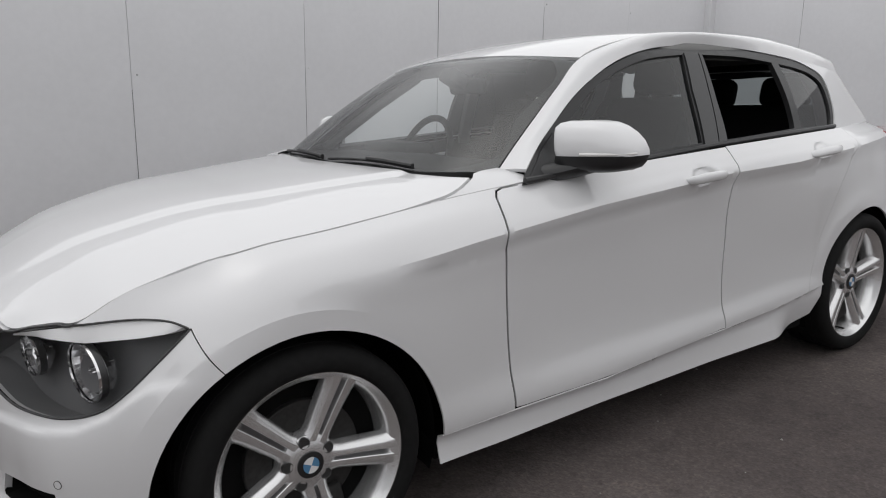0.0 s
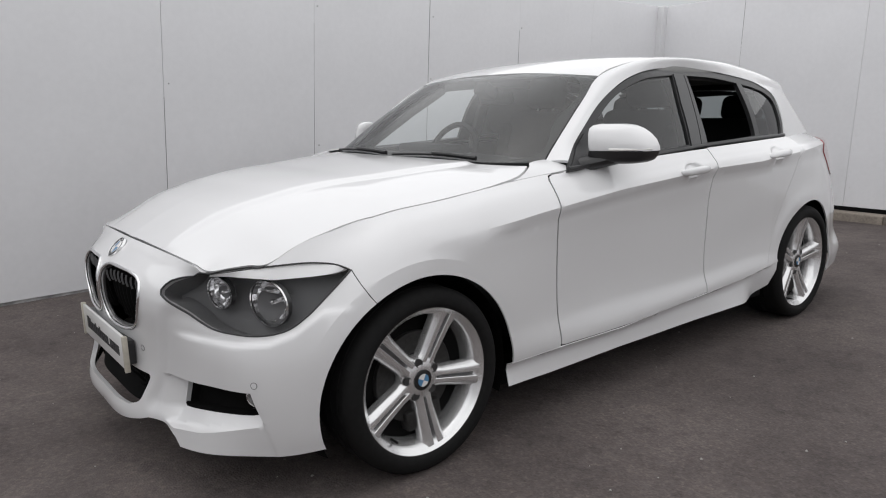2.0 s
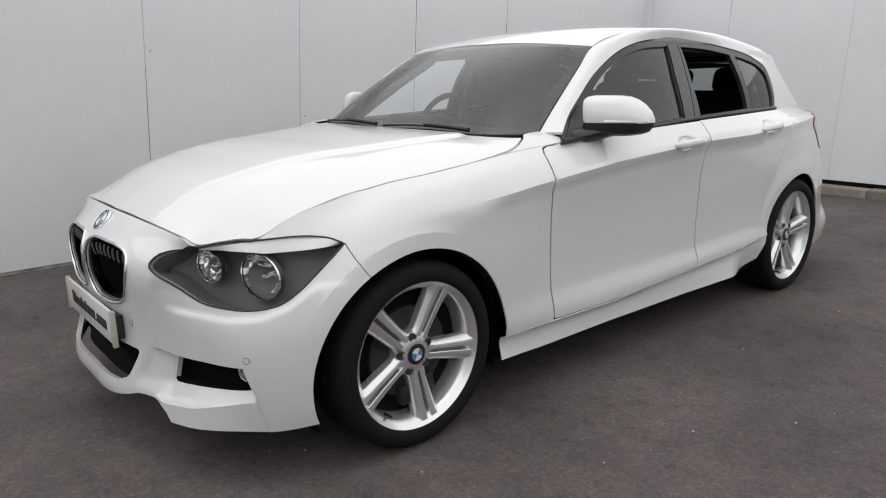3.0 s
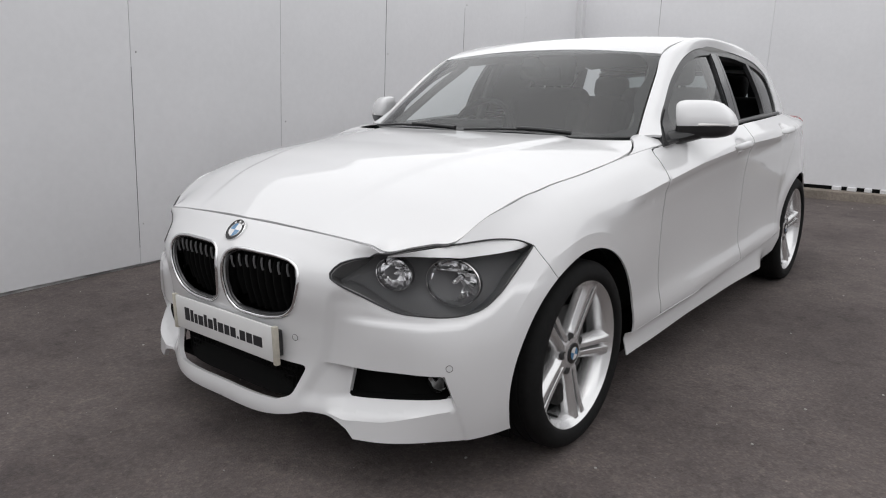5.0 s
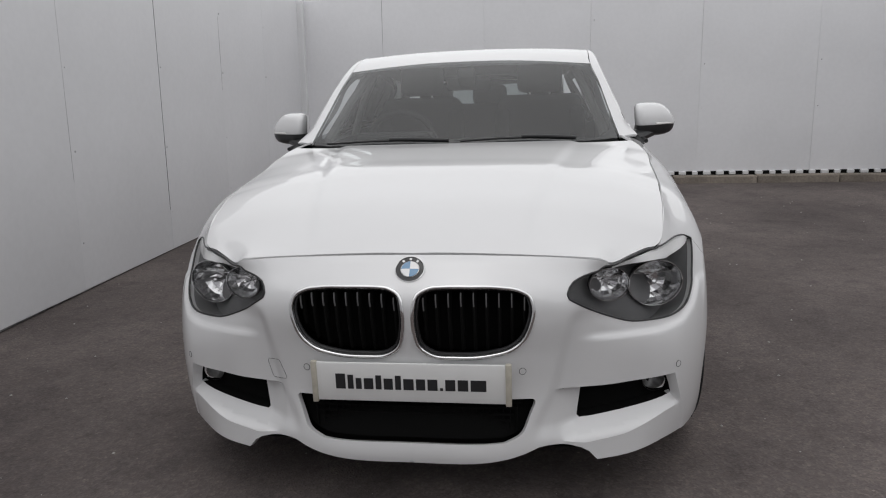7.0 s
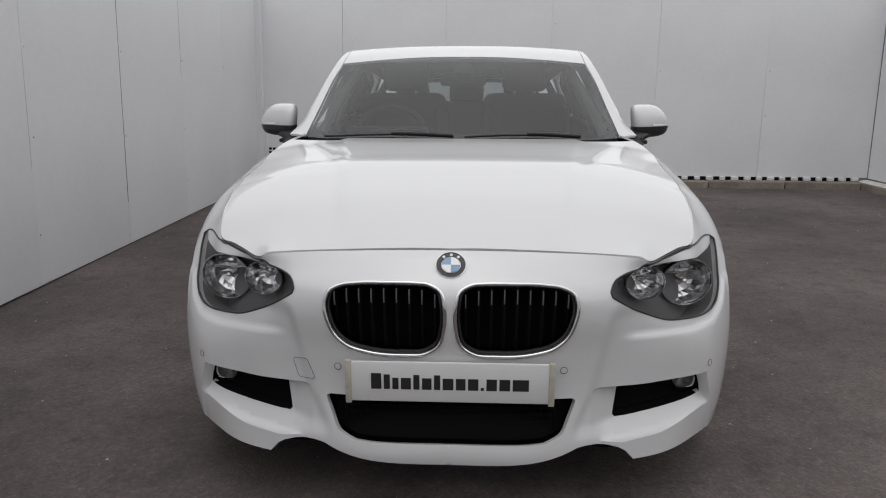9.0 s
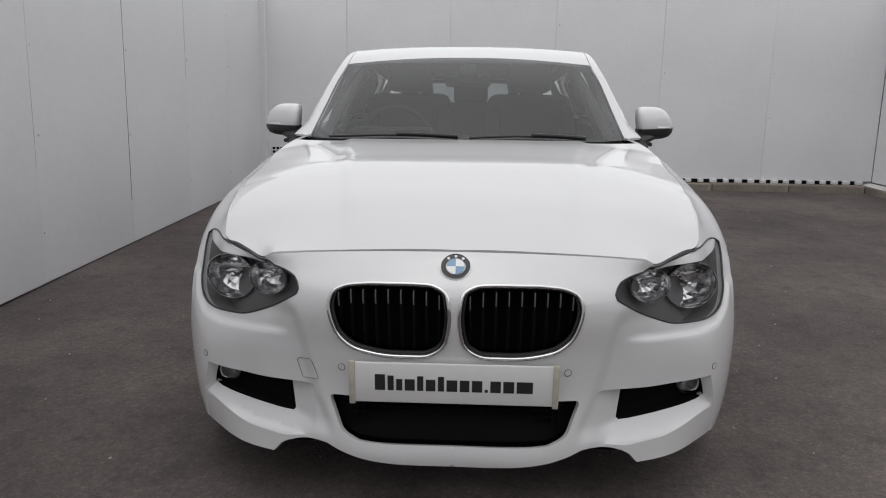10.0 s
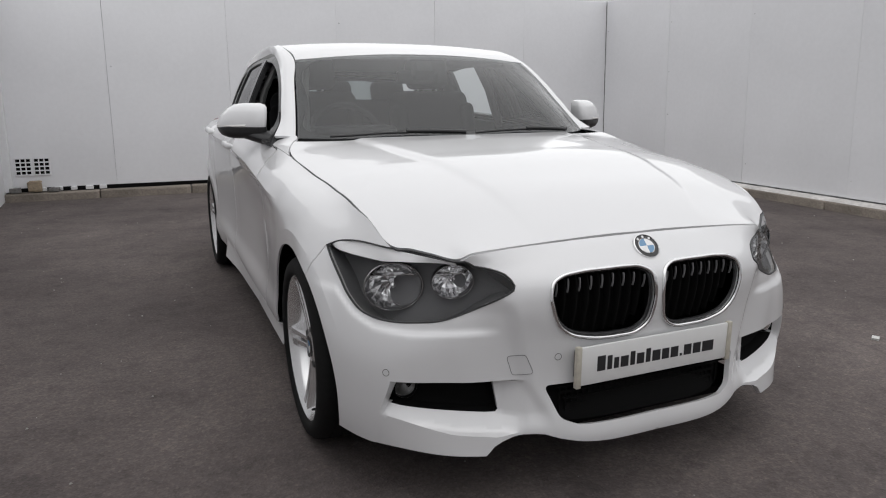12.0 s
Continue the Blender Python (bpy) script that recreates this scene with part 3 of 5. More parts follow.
def kerb(name, m, length, depth, height, stone=0.92, label="", mat=CONCRETE):
    k = tagged(new(name), label, "kerb", "", "structure")
    k.matrix_world = m
    rng = random.Random(name)
    x = 0.0
    while x < length - 0.05:
        w = min(stone * rng.uniform(0.96, 1.04), length - x)
        bm = bmesh.new()
        block(bm, (w - 0.008, depth, height + 0.05), (0, 0, 0), 0.012, 2)
        for v in bm.verts:
            v.co += Vector((rng.uniform(-1, 1), rng.uniform(-1, 1), rng.uniform(-1, 1))) * 0.0025
        ob = part("kerb_stone", bm, mat, k, "", smooth=False)
        ob.matrix_local = pose(x + w / 2, -depth / 2, height / 2 - 0.025 + rng.uniform(-0.004, 0.004), 0, rng.uniform(-0.3, 0.3), rng.uniform(-0.4, 0.4))
        x += w
    return k


_, m_north, len_north = BUILT["wall_north"]
_, m_east, len_east = BUILT["wall_east"]
kerb("kerb_north", m_north, len_north - 0.14, 0.15, 0.092, label="weathered concrete kerb at the foot of the wall")
kerb("kerb_east", m_east, len_east, 0.14, 0.085, label="low stained concrete kerb along the side wall")

# white mortar fillet that lies on the side kerb, crumbled along its edge
n = 160
xs = np.linspace(0, len_east, n)
rim = np.array([0.10 + 0.028 * noise.noise((x * 2.1, 3, 0)) + 0.014 * noise.noise((x * 9, 1, 0)) for x in xs])
rings = [np.array([(x, 0.0, 0.084), (x, 0.0, 0.112), (x, -0.35 * r, 0.110), (x, -0.8 * r, 0.102), (x, -r, 0.084)]) for x, r in zip(xs, rim)]
fillet = put("mortar_fillet", loft([r[::-1] for r in rings]), MORTAR, None, "crumbling white mortar fillet above the kerb")
fillet.matrix_world = m_east
tagged(fillet, "", "trim", "", "structure")

# gap under the north wall: white spacer blocks between dark openings
gap = tagged(new("wall_foot"), "row of white spacer blocks with dark gaps below the wall panels", "trim", "", "structure")
gap.matrix_world = m_north
# near-black strip: the shade of the gap is put in as colour
bm = bmesh.new()
block(bm, (len_north - 0.2, 0.006, 0.046), (len_north / 2, 0.016, 0.110))
part("gap_backing", bm, DARK, gap, "near-black strip for the shade under the panels", smooth=False)
x, rng = 0.35, random.Random(5)
while x < len_north - 0.1:
    if not 1.05 < x < 3.1:
        bm = bmesh.new()
        block(bm, (0.075 * rng.uniform(0.8, 1.15), 0.05, 0.040), (0, 0, 0), 0.004, 1)
        part("spacer", bm, TRIMWALL, gap, "", smooth=False).matrix_local = pose(x, 0.0, 0.092 + 0.021, 0, 0, rng.uniform(-2, 2))
    x += rng.uniform(0.135, 0.155)

# ventilation grilles low on the north wall
for x0 in (0.185, 0.362):
    v = empty("vent_grille", m_north @ pose(x0, 0.004, 0.362), "white plastic ventilation grille with dark square openings", "vent", "vent grilles on the wall")
    # dark sheet stands in for the shaded depth behind the bars
    bm = bmesh.new()
    block(bm, (0.160, 0.008, 0.186), (0, -0.001, 0), 0.002, 1)
    part("backing", bm, DARK, v, smooth=False)
    for i in range(4):
        bm = bmesh.new()
        block(bm, (0.012, 0.014, 0.192), ((i - 1.5) * 0.0505, -0.006, 0), 0.002, 1)
        part("bar", bm, TRIMWALL, v, smooth=False)
    for i in range(5):
        bm = bmesh.new()
        block(bm, (0.164, 0.012, 0.014), (0, -0.0065, (i - 2) * 0.0445), 0.002, 1)
        part("bar", bm, TRIMWALL, v, smooth=False)


def rubble(name, size, mat, label, category, seed):
    rng = random.Random(seed)
    bm = bmesh.new()
    block(bm, size, (0, 0, size[2] / 2), min(size) * 0.18, 2)
    for p in bm.verts:
        p.co += Vector([rng.uniform(-1, 1) * s * 0.05 for s in size])
    z = min(p.co.z for p in bm.verts)
    for p in bm.verts:
        p.co.z -= z
    return tagged(part(name, bm, mat, None, label, smooth=False), "", category)


rubble("stone_block", (0.135, 0.09, 0.115), BRICKISH, "buff broken block lying on the kerb below the vents", "block", 1).matrix_world = m_north @ pose(0.29, -0.07, 0.094)
rubble("rubble_piece", (0.11, 0.08, 0.05), STONE, "dark grey stone lying on the kerb", "stone", 2).matrix_world = m_north @ pose(0.10, -0.07, 0.094, 0, 0, 12)
rubble("rubble_piece", (0.10, 0.08, 0.04), STONE, "grey stone lying on the kerb", "stone", 3).matrix_world = m_north @ pose(0.47, -0.07, 0.094, 0, 0, -9)

# loose grit and scraps on the asphalt
rng = random.Random(11)
bits = []
for _ in range(620):
    x, y = rng.uniform(-2.8, 4.6), rng.uniform(-3.5, 6.4)
    s = rng.choice((0.002, 0.0025, 0.003, 0.004, 0.006))
    ring = [(x + s * math.cos(a) * rng.uniform(0.6, 1.2), y + s * math.sin(a) * rng.uniform(0.5, 1.2)) for a in (0, 1.3, 2.5, 3.8, 5.0)]
    bits.append(loft([np.array([(*p, ground_z(y)) for p in ring]), np.array([(x + (p[0] - x) * 0.6, y + (p[1] - y) * 0.6, ground_z(y) + s * 0.6) for p in ring])]))
grit = put("grit", joined(*bits), material("pale_grit", (0.34, 0.33, 0.31), rough=0.9, grain=0.3, grain_scale=20), None, "pale loose grit scattered over the asphalt")
tagged(grit, "", "grit", "", "stuff")
scrap = rubble("paper_scrap", (0.045, 0.03, 0.009), material("white_scrap", (0.6, 0.6, 0.58), rough=0.8), "crumpled white scrap of paper on the asphalt", "litter", 8)
scrap.matrix_world = pose(1.81, -0.17, ground_z(-0.17), 0, 0, 30)


def chain(ob):
    """The object's place in the world, through its parents."""
    m = ob.matrix_basis.copy()
    while ob.parent:
        ob = ob.parent
        m = ob.matrix_basis @ m
    return m


def bend(ob, f):
    """Moves the corners of a mesh by f, given and returning world places."""
    m = np.array(chain(ob))
    k = len(ob.data.vertices)
    co = np.empty(k * 3, np.float32)
    ob.data.vertices.foreach_get("co", co)
    p = co.reshape(-1, 3).astype(float) @ m[:3, :3].T + m[:3, 3]
    q = (f(p) - m[:3, 3]) @ np.linalg.inv(m[:3, :3]).T
    ob.data.vertices.foreach_set("co", q.astype(np.float32).ravel())
    ob.data.update()


# the yard falls gently towards the front, so upright walls lean a little against its ground
for ob in [o for o in bpy.data.objects if o.type == "MESH"]:
    top = ob
    while top.parent:
        top = top.parent
    if top.name.split(".")[0] in ("wall_west", "wall_north", "wall_east", "wall_south", "corner_trim", "vent_grille"):
        bend(ob, lambda p: p + p[:, 2:] * np.array([0.012, 0.047, 0.0]))


# ---- the car ----
car = empty("car", Matrix(), "white five-door hatchback with black trim and silver alloy wheels", "car")


def flank(points):
    """Body coordinates of points (y, z) on the side."""
    return plain_body.find([(0.87, y, z) for y, z in points], (0.02, 1, 1), 0.86, 5.1)


def nose(points):
    """Body coordinates of points (x, z) on the front."""
    return plain_body.find([(x, -0.7, z) for x, z in points], (1, 0.02, 1), 0.0, 0.9)


ARCH = 0.362
HUB_Z = 0.313
TOP = BODY_V[-1]


def stretch(c, cy):
    """The front arch reaches a little further ahead of its wheel."""
    return c * 1.085 if cy == 0 and c < 0 else c


def arch(cy, a0, a1, n=26, r=ARCH):
    return [(cy + r * stretch(math.cos(radians(a)), cy), HUB_Z + r * math.sin(radians(a))) for a in np.linspace(a0, a1, n)]


# headlamp outline, from the inner tip over the brow to the outer tip and back below
LAMP_TOP = path([(.421, -.666, .684), (.4265, -.654, .698), (.438, -.638, .711), (.455, -.622, .717), (.531, -.573, .7315), (.69, -.445, .759), (.769, -.304, .759), (.795, -.272, .753), (.818, -.235, .728)], 30)
LAMP_LOW = path([(.818, -.235, .728), (.821, -.270, .706), (.811, -.327, .660), (.801, -.383, .618), (.780, -.434, .586), (.755, -.468, .575), (.723, -.504, .571), (.655, -.553, .574), (.600, -.583, .581), (.540, -.610, .604), (.474, -.638, .637), (.436, -.667, .664), (.4245, -.670, .673), (.421, -.666, .684)], 50)
lamp_uv = body.find(np.concatenate([LAMP_TOP[:-1], LAMP_LOW[:-1]]), (1, 1, 1), 0.0, 1.3)
KIDNEY = path([(.150, .7155), (.25, .711), (.300, .702), (.326, .688), (.3365, .660), (.330, .612), (.311, .570), (.279, .543), (.225, .528), (.13, .523), (.065, .530), (.034, .553), (.0205, .60), (.0195, .66), (.029, .697), (.058, .712), (.10, .7155), (.150, .7155)], 72)[:-1]
kidney_uv = nose(KIDNEY - [.005, 0])
INTAKE = np.concatenate([[(-.02, .404), (.10, .404), (.20, .403)], rounded([(.22, .403), (.341, .397), (.303, .305), (.255, .288)], .018)[5:15], [(.255, .288), (.13, .287), (-.02, .287)]])
intake_uv = nose(INTAKE)
intake_uv[0, 0] = intake_uv[-1, 0] = -0.02
def end_uv(z, d):
    return (float(pocket_end(z)) - d, nose([(.735, z)])[0][1])


fog_uv = np.concatenate([nose([(x, pocket_foot(x)) for x in (.66, .62, .58, .54, .50)]), nose([(.470, .314), (.463, .322), (.466, .345), (.471, .375), (.4755, .404), (.483, .4105), (.52, .4115), (.58, .4115), (.64, .4120), (.68, .4122)]),
                         [end_uv(.4124, .030), end_uv(.410, .015), end_uv(.402, .007), end_uv(.388, .004), end_uv(.370, .003), end_uv(.350, .003), end_uv(.336, .003)], nose([(.72, pocket_foot(.72) + .0005), (.69, pocket_foot(.69))])])
SHUT_TIP = body.find([(.818, -.235, .728)])[0]
arch_shut = (-0.178, HUB_Z + math.sqrt(ARCH ** 2 - 0.178 ** 2))     # where the bumper's joint meets the front arch
a_shut = math.degrees(math.atan2(arch_shut[1] - HUB_Z, arch_shut[0]))
front_arch_bumper = flank(arch(0, a_shut, 197, 20))
front_arch_fender = flank(arch(0, a_shut, -3.5, 26))
rear_arch = flank(arch(2.69, 176, -12, 40))


def top_line(u0, u1, n=20):
    return [(u, TOP) for u in np.linspace(u0, u1, n)]


def low_line(u0, u1, n=20):
    return [(u, 0.0) for u in np.linspace(u0, u1, n)]


def ring(*pieces):
    return np.concatenate([np.atleast_2d(np.asarray(p, float)) for p in pieces])


GAP = 0.0030
GAPS = {"front_fender": 0.0016, "front_door": 0.0054, "rear_door": 0.0012, "quarter_panel": 0.0002, "side_sill": 0.0018}
# front bumper, both halves in one piece
BUMPER_LOW = np.array([(0, .231), (.08, .231), (.16, .232), (.21, .235), (.26, .241), (.31, .251), (.345, .262), (.37, .263), (.40, .261), (.43, .257), (.455, .250), (.475, .238), (.489, .221), (.498, .211), (.56, .212), (.63, .213), (.70, .212), (.74, .211)])
bumper_low = nose(BUMPER_LOW)
LAMP_MID = nose([(.60, .66)])[0]
outer = ring(top_line(-0.05, 0.68, 26), [LAMP_MID], [SHUT_TIP], front_arch_bumper, flank([(-.38, .213)]), bumper_low[::-1], [(-0.05, bumper_low[0][1])])
lamp_hole = np.array(lamp_uv)
up = (lamp_uv[:, 0] < .81) & (np.arange(len(lamp_uv)) < 29)      # the lamp reaches up to the hood
lamp_hole[up, 1] += (TOP + 0.001 - lamp_uv[up, 1]) * np.clip((lamp_uv[up, 0] - .515) / .030, 0, 1)
CREST_X, CREST_Z = (.38, .47, .58, .72, .80), (.270, .264, .273, .302, .318)
blade_edge = nose([(x, np.interp(x, CREST_X, CREST_Z)) for x in np.arange(.41, .775, .008)])
blade_top = nose([(x, np.interp(x, CREST_X, CREST_Z) + .007) for x in np.arange(.41, .735, .008)])
pocket_top = nose([(x, .4135) for x in np.arange(.388, .735, .008)])
pocket_in = nose([(x, .404) for x in np.arange(.395, .46, .008)])
pocket_base = nose([(x, pocket_foot(x)) for x in np.arange(.41, .455, .008)])
pocket_ends = []
for du in (-.005, .0, .006):
    zs = np.linspace(.216, .4135, 26)
    vs_ = [nose([(.735, z)])[0][1] for z in zs]
    pocket_ends.append(np.stack([pocket_end(zs) + du, vs_], 1))
def before_end(line):
    return line[line[:, 0] < pocket_end(plain_body(line)[:, 2]) - .008]


blade_edge, blade_top, pocket_top = before_end(blade_edge), before_end(blade_top), before_end(pocket_top)
arch_band = flank(arch(0, a_shut + 5, 158, 30, r=.414))           # edge of the flat band round the wheel opening
CREASES = [arch_band, *pocket_ends, blade_edge, blade_top, pocket_top, pocket_in, pocket_base]
middle = np.array([(-0.3, -0.1), (0.0, -0.1), (0.0, 1.0), (-0.3, 1.0)])
left = skin(body, inset(outer, 0.0008), [lamp_hole, kidney_uv, intake_uv, fog_uv, middle], 0.0085, 0.016, creases=CREASES)
bm = bmesh.new()
me = mesh_of("half", *joined(left, mirrored(*left)))
bm.from_mesh(me)
bpy.data.meshes.remove(me)
on_mid = [v for v in bm.verts if abs(v.co.x) < 1e-4]
bmesh.ops.delete(bm, geom=[f for f in bm.faces if all(abs(v.co.x) < 2e-4 for v in f.verts)], context="FACES")
bmesh.ops.remove_doubles(bm, verts=[v for v in on_mid if v.is_valid], dist=1e-4)
bumper = part("front_bumper", bm, PAINT, car, "white front bumper with air intakes")
sharp = np.concatenate([body(blade_edge), body(pocket_top), body(arch_band)])
sharpen(bumper, np.concatenate([sharp, sharp * [-1, 1, 1]]))

DOOR_F = path([(.712, .95), (.63, .935), (.607, .86), (.607, .70), (.609, .50), (.614, .297)], 30)
DOOR_B = path([(1.668, .996), (1.668, .93), (1.645, .80), (1.642, .65), (1.634, .5), (1.633, .318)], 30)
SILL = path([(.357, .294), (.618, .294), (1.0, .290), (1.638, .320), (1.964, .342), (2.20, .368), (2.345, .385)], 50)
DOOR_R = path([(2.56, 1.017), (2.53, .93), (2.42, .76), (2.335, .60), (2.27, .46), (2.235, .374)], 30)
door_f, door_b, sill_line, door_r = flank(DOOR_F), flank(DOOR_B), flank(SILL), flank(DOOR_R)


def cut(line, u0, u1):
    return line[(line[:, 0] > u0 + 1e-4) & (line[:, 0] < u1 - 1e-4)]


u_f, u_b, u_r = door_f[-1, 0], door_b[-1, 0], door_r[-1, 0]
fender = ring(SHUT_TIP, LAMP_MID, top_line(0.70, door_f[0, 0], 40), door_f, cut(sill_line, front_arch_fender[-1][0] + .005, u_f)[::-1], front_arch_fender[::-1])
front_door = ring(door_f[::-1], top_line(door_f[0, 0], door_b[0, 0], 24), door_b, cut(sill_line, u_f, u_b)[::-1])
rear_door = ring(door_b[::-1], top_line(door_b[0, 0], door_r[0, 0], 20), door_r, cut(sill_line, u_b, u_r)[::-1])
u_end = BODY_U[-1]
quarter = ring(door_r[::-1], top_line(door_r[0, 0], u_end, 40), low_line(u_end, rear_arch[-1][0], 30), rear_arch[::-1], cut(sill_line, u_r, rear_arch[0][0])[::-1])
sill_low = flank(path([(2.285, .262), (2.20, .236), (2.06, .213), (1.85, .203), (1.4, .197), (.9, .195), (.352, .196)], 40))
sill = ring(sill_line, rear_arch[:3][::-1], sill_low)
SIDE_PARTS = [("front_fender", fender, "white front fender"), ("front_door", front_door, "white front door skin"), ("rear_door", rear_door, "white rear door skin"),
              ("quarter_panel", quarter, "white rear quarter panel"), ("side_sill", sill, "white sculpted side sill")]
SIDE = {}
for name, outline, label in SIDE_PARTS:
    lines = []
    if "door" in name or name in ("quarter_panel", "front_fender"):
        ys = {"front_fender": (.26, .60), "front_door": (.62, 1.63), "rear_door": (1.66, 2.50), "quarter_panel": (2.56, 2.95)}[name]
        lines = [flank([(y, np.interp(y, (.15, .6, .97, 1.35, 1.6, 2.09, 2.67, 3.2), (.792, .833, .869, .892, .908, .918, .957, .98)) + dz) for y in np.arange(*ys, .008)]) for dz in (-.045, 0)]
    if name == "front_fender":
        lines.append(flank(arch(0, a_shut - 5, 66, 40, r=.414)))
    piece = skin(body, inset(outline, GAPS[name]), [lamp_hole] if name == "front_fender" else [], 0.010 if name == "side_sill" else 0.015, 0.004 if name == "side_sill" else 0.007, creases=lines)
    for s in (1, -1):
        SIDE[name, s] = put(name, sided(*piece, s), PAINT, car, label)
        if len(lines) > 1:
            for line in lines[1:]:
                sharpen(SIDE[name, s], body(line) * [s, 1, 1])

# dark shell behind the joints
us = np.concatenate([np.linspace(0, 0.98, 90), np.linspace(1.0, 5.56, 120)])
vs = np.linspace(0.09, TOP - 0.004, 34)
guv = np.stack(np.meshgrid(us, vs, indexing="ij"), -1).reshape(-1, 2)
gp = body(guv) - body.normal(guv) * 0.022
keep = (np.hypot(np.where(gp[:, 1] < 0, gp[:, 1] / 1.085, gp[:, 1]), gp[:, 2] - HUB_Z) > ARCH + 0.012) & (np.hypot(gp[:, 1] - 2.69, gp[:, 2] - HUB_Z) > ARCH + 0.012)
k = keep.reshape(len(us), len(vs))
in_hole = np.any([inside(guv, inset(h, -0.012)) for h in (lamp_hole, kidney_uv, intake_uv, fog_uv)], axis=0)
faces = []
for i in range(len(us) - 1):
    for j in range(len(vs) - 1):
        if k[i, j] and k[i + 1, j] and k[i, j + 1] and k[i + 1, j + 1]:
            if not any(in_hole[q] for q in (i * len(vs) + j, (i + 1) * len(vs) + j, i * len(vs) + j + 1, (i + 1) * len(vs) + j + 1)):
                a = i * len(vs) + j
                faces.append((a, a + len(vs), a + len(vs) + 1, a + 1))
put("inner_shell", joined((gp, faces), mirrored(gp, faces)), DARK, car)


# hood: height over the plan, with a raised middle between two soft creases
HOOD_MID = [(-.70, .762), (-.657, .791), (-.60, .822), (-.45, .878), (-.2, .941), (.1, .972), (.3, .980), (.47, .981), (.64, .986)]
seam3 = body([(u, TOP) for u in np.linspace(0.78, 1.72, 40)])          # upper edge of the fender
HE = np.array([(-.70, .61, .64), (-.657, .625, .665), (-.583, .655, .703)] + [(y, x - .002, z) for x, y, z in seam3[::3] if -.5 < y < .36] + [(.43, .785, .933), (.50, .783, .943), (.56, .772, .962), (.64, .752, .988)])
HE = HE[np.argsort(HE[:, 0])]
HM = np.array(HOOD_MID)
lip3 = body([(u, TOP) for u in np.linspace(0.0, 0.80, 50)])            # upper edge of the bumper and lamp


def hood_base(x, y):
    mid = spline(HM[:, 0], HM[:, 1:], y)[:, 0]
    e = spline(HE[:, 0], HE[:, 1:], y)
    f = np.clip(x / e[:, 0], 0, 1.2)
    z = mid - (mid - e[:, 1]) * (0.2 * f ** 2 + 0.8 * f ** np.interp(y, (-.5, -.2, -.1, .3), (3.0, 3.6, 3.8, 4.4)))
    c = 0.30 + 0.20 * np.clip((y + 0.6) / 1.1, 0, 1)      # the crease runs outwards to the rear
    return z + 0.009 * ease((c + 0.025 - x) / 0.05) * np.clip((y + 0.66) / 0.25, 0, 1)


lip_step = lip3[:, 2] - hood_base(lip3[:, 0], lip3[:, 1]) + 0.001
lip_soft = np.polyval(np.polyfit(lip3[:, 0], lip_step, 3), lip3[:, 0])


def hood_height(uv):
    x, y = np.abs(uv[:, 0]), uv[:, 1]
    d = np.maximum(0, y - np.interp(x, lip3[:, 0], lip3[:, 1]))
    z = hood_base(x, y) + np.interp(x, (*lip3[:, 0], .78), (*lip_soft, 0.0)) * np.exp(-(d / 0.17) ** 2) + np.interp(x, (*lip3[:, 0], .71), (*(lip_step - lip_soft), 0.0)) * np.exp(-(d / 0.035) ** 2)
    return np.stack([uv[:, 0], y, z], 1)


hood = Sheet(hood_height, (-0.85, 0.85), (-0.7, 0.74))
edge = path([(0, -.624), (.25, -.612), (.46, -.592), *[(x, y + .004) for x, y, z in body([(u, TOP) for u in (.505, .525, .55, .60, .66, .72, .77)])], *[(x - .0025, y) for x, y, z in seam3[::5] if -.43 < y < .36], (.783, .42), (.781, .475), (.766, .545), (.738, .598)], 130)
rear = path([(.738, .598), (.60, .555), (.35, .50), (0, .475)], 24)[1:]
half = np.concatenate([edge, rear])
outline = np.concatenate([half, (half * [-1, 1])[::-1][1:-1]])
put("hood", skin(hood, inset(outline, GAP), [], 0.014, 0.014), PAINT, car, "white sculpted hood with two creases")


# glasshouse
def side_x(y, z):
    t = z - 0.98
    x = 0.815 - 0.30 * t - 0.41 * t * np.abs(t) - 3 * np.maximum(0, z - 1.33) ** 1.5
    x = x - 0.050 * ease((1.55 - y) / 0.75) * np.clip((z - 0.95) / 0.08, 0, 1) - 0.03 * (np.maximum(0, 0.80 - y) / 0.2) ** 2
    return x - 0.035 * (np.maximum(0, y - 2.0) / 0.6) ** 2


house = Sheet(lambda uv: np.stack([side_x(uv[:, 0], uv[:, 1]), uv[:, 0], uv[:, 1]], 1), (0.5, 3.5), (0.9, 1.42))
DLO = path([(.722, .951), (.765, .988), (.85, 1.045), (.942, 1.115), (1.065, 1.200), (1.225, 1.280), (1.40, 1.335), (1.58, 1.361), (1.76, 1.367), (2.02, 1.356), (2.28, 1.328), (2.48, 1.290), (2.60, 1.232), (2.595, 1.12), (2.545, 1.017)], 80)
BELT = path([(2.545, 1.017), (2.2, 1.012), (1.668, .996), (1.2, .972), (.722, .951)], 40)
dlo = np.concatenate([DLO[:-1], BELT[:-1]])
FRONT_PANE = np.concatenate([path([(.93, .988), (.945, 1.065), (1.03, 1.138), (1.13, 1.205), (1.26, 1.265), (1.42, 1.310), (1.645, 1.331)], 30), path([(1.645, 1.331), (1.60, 1.2), (1.575, 1.016)], 10)[1:], path([(1.575, 1.016), (1.2, .998), (.93, .988)], 10)[1:-1]])
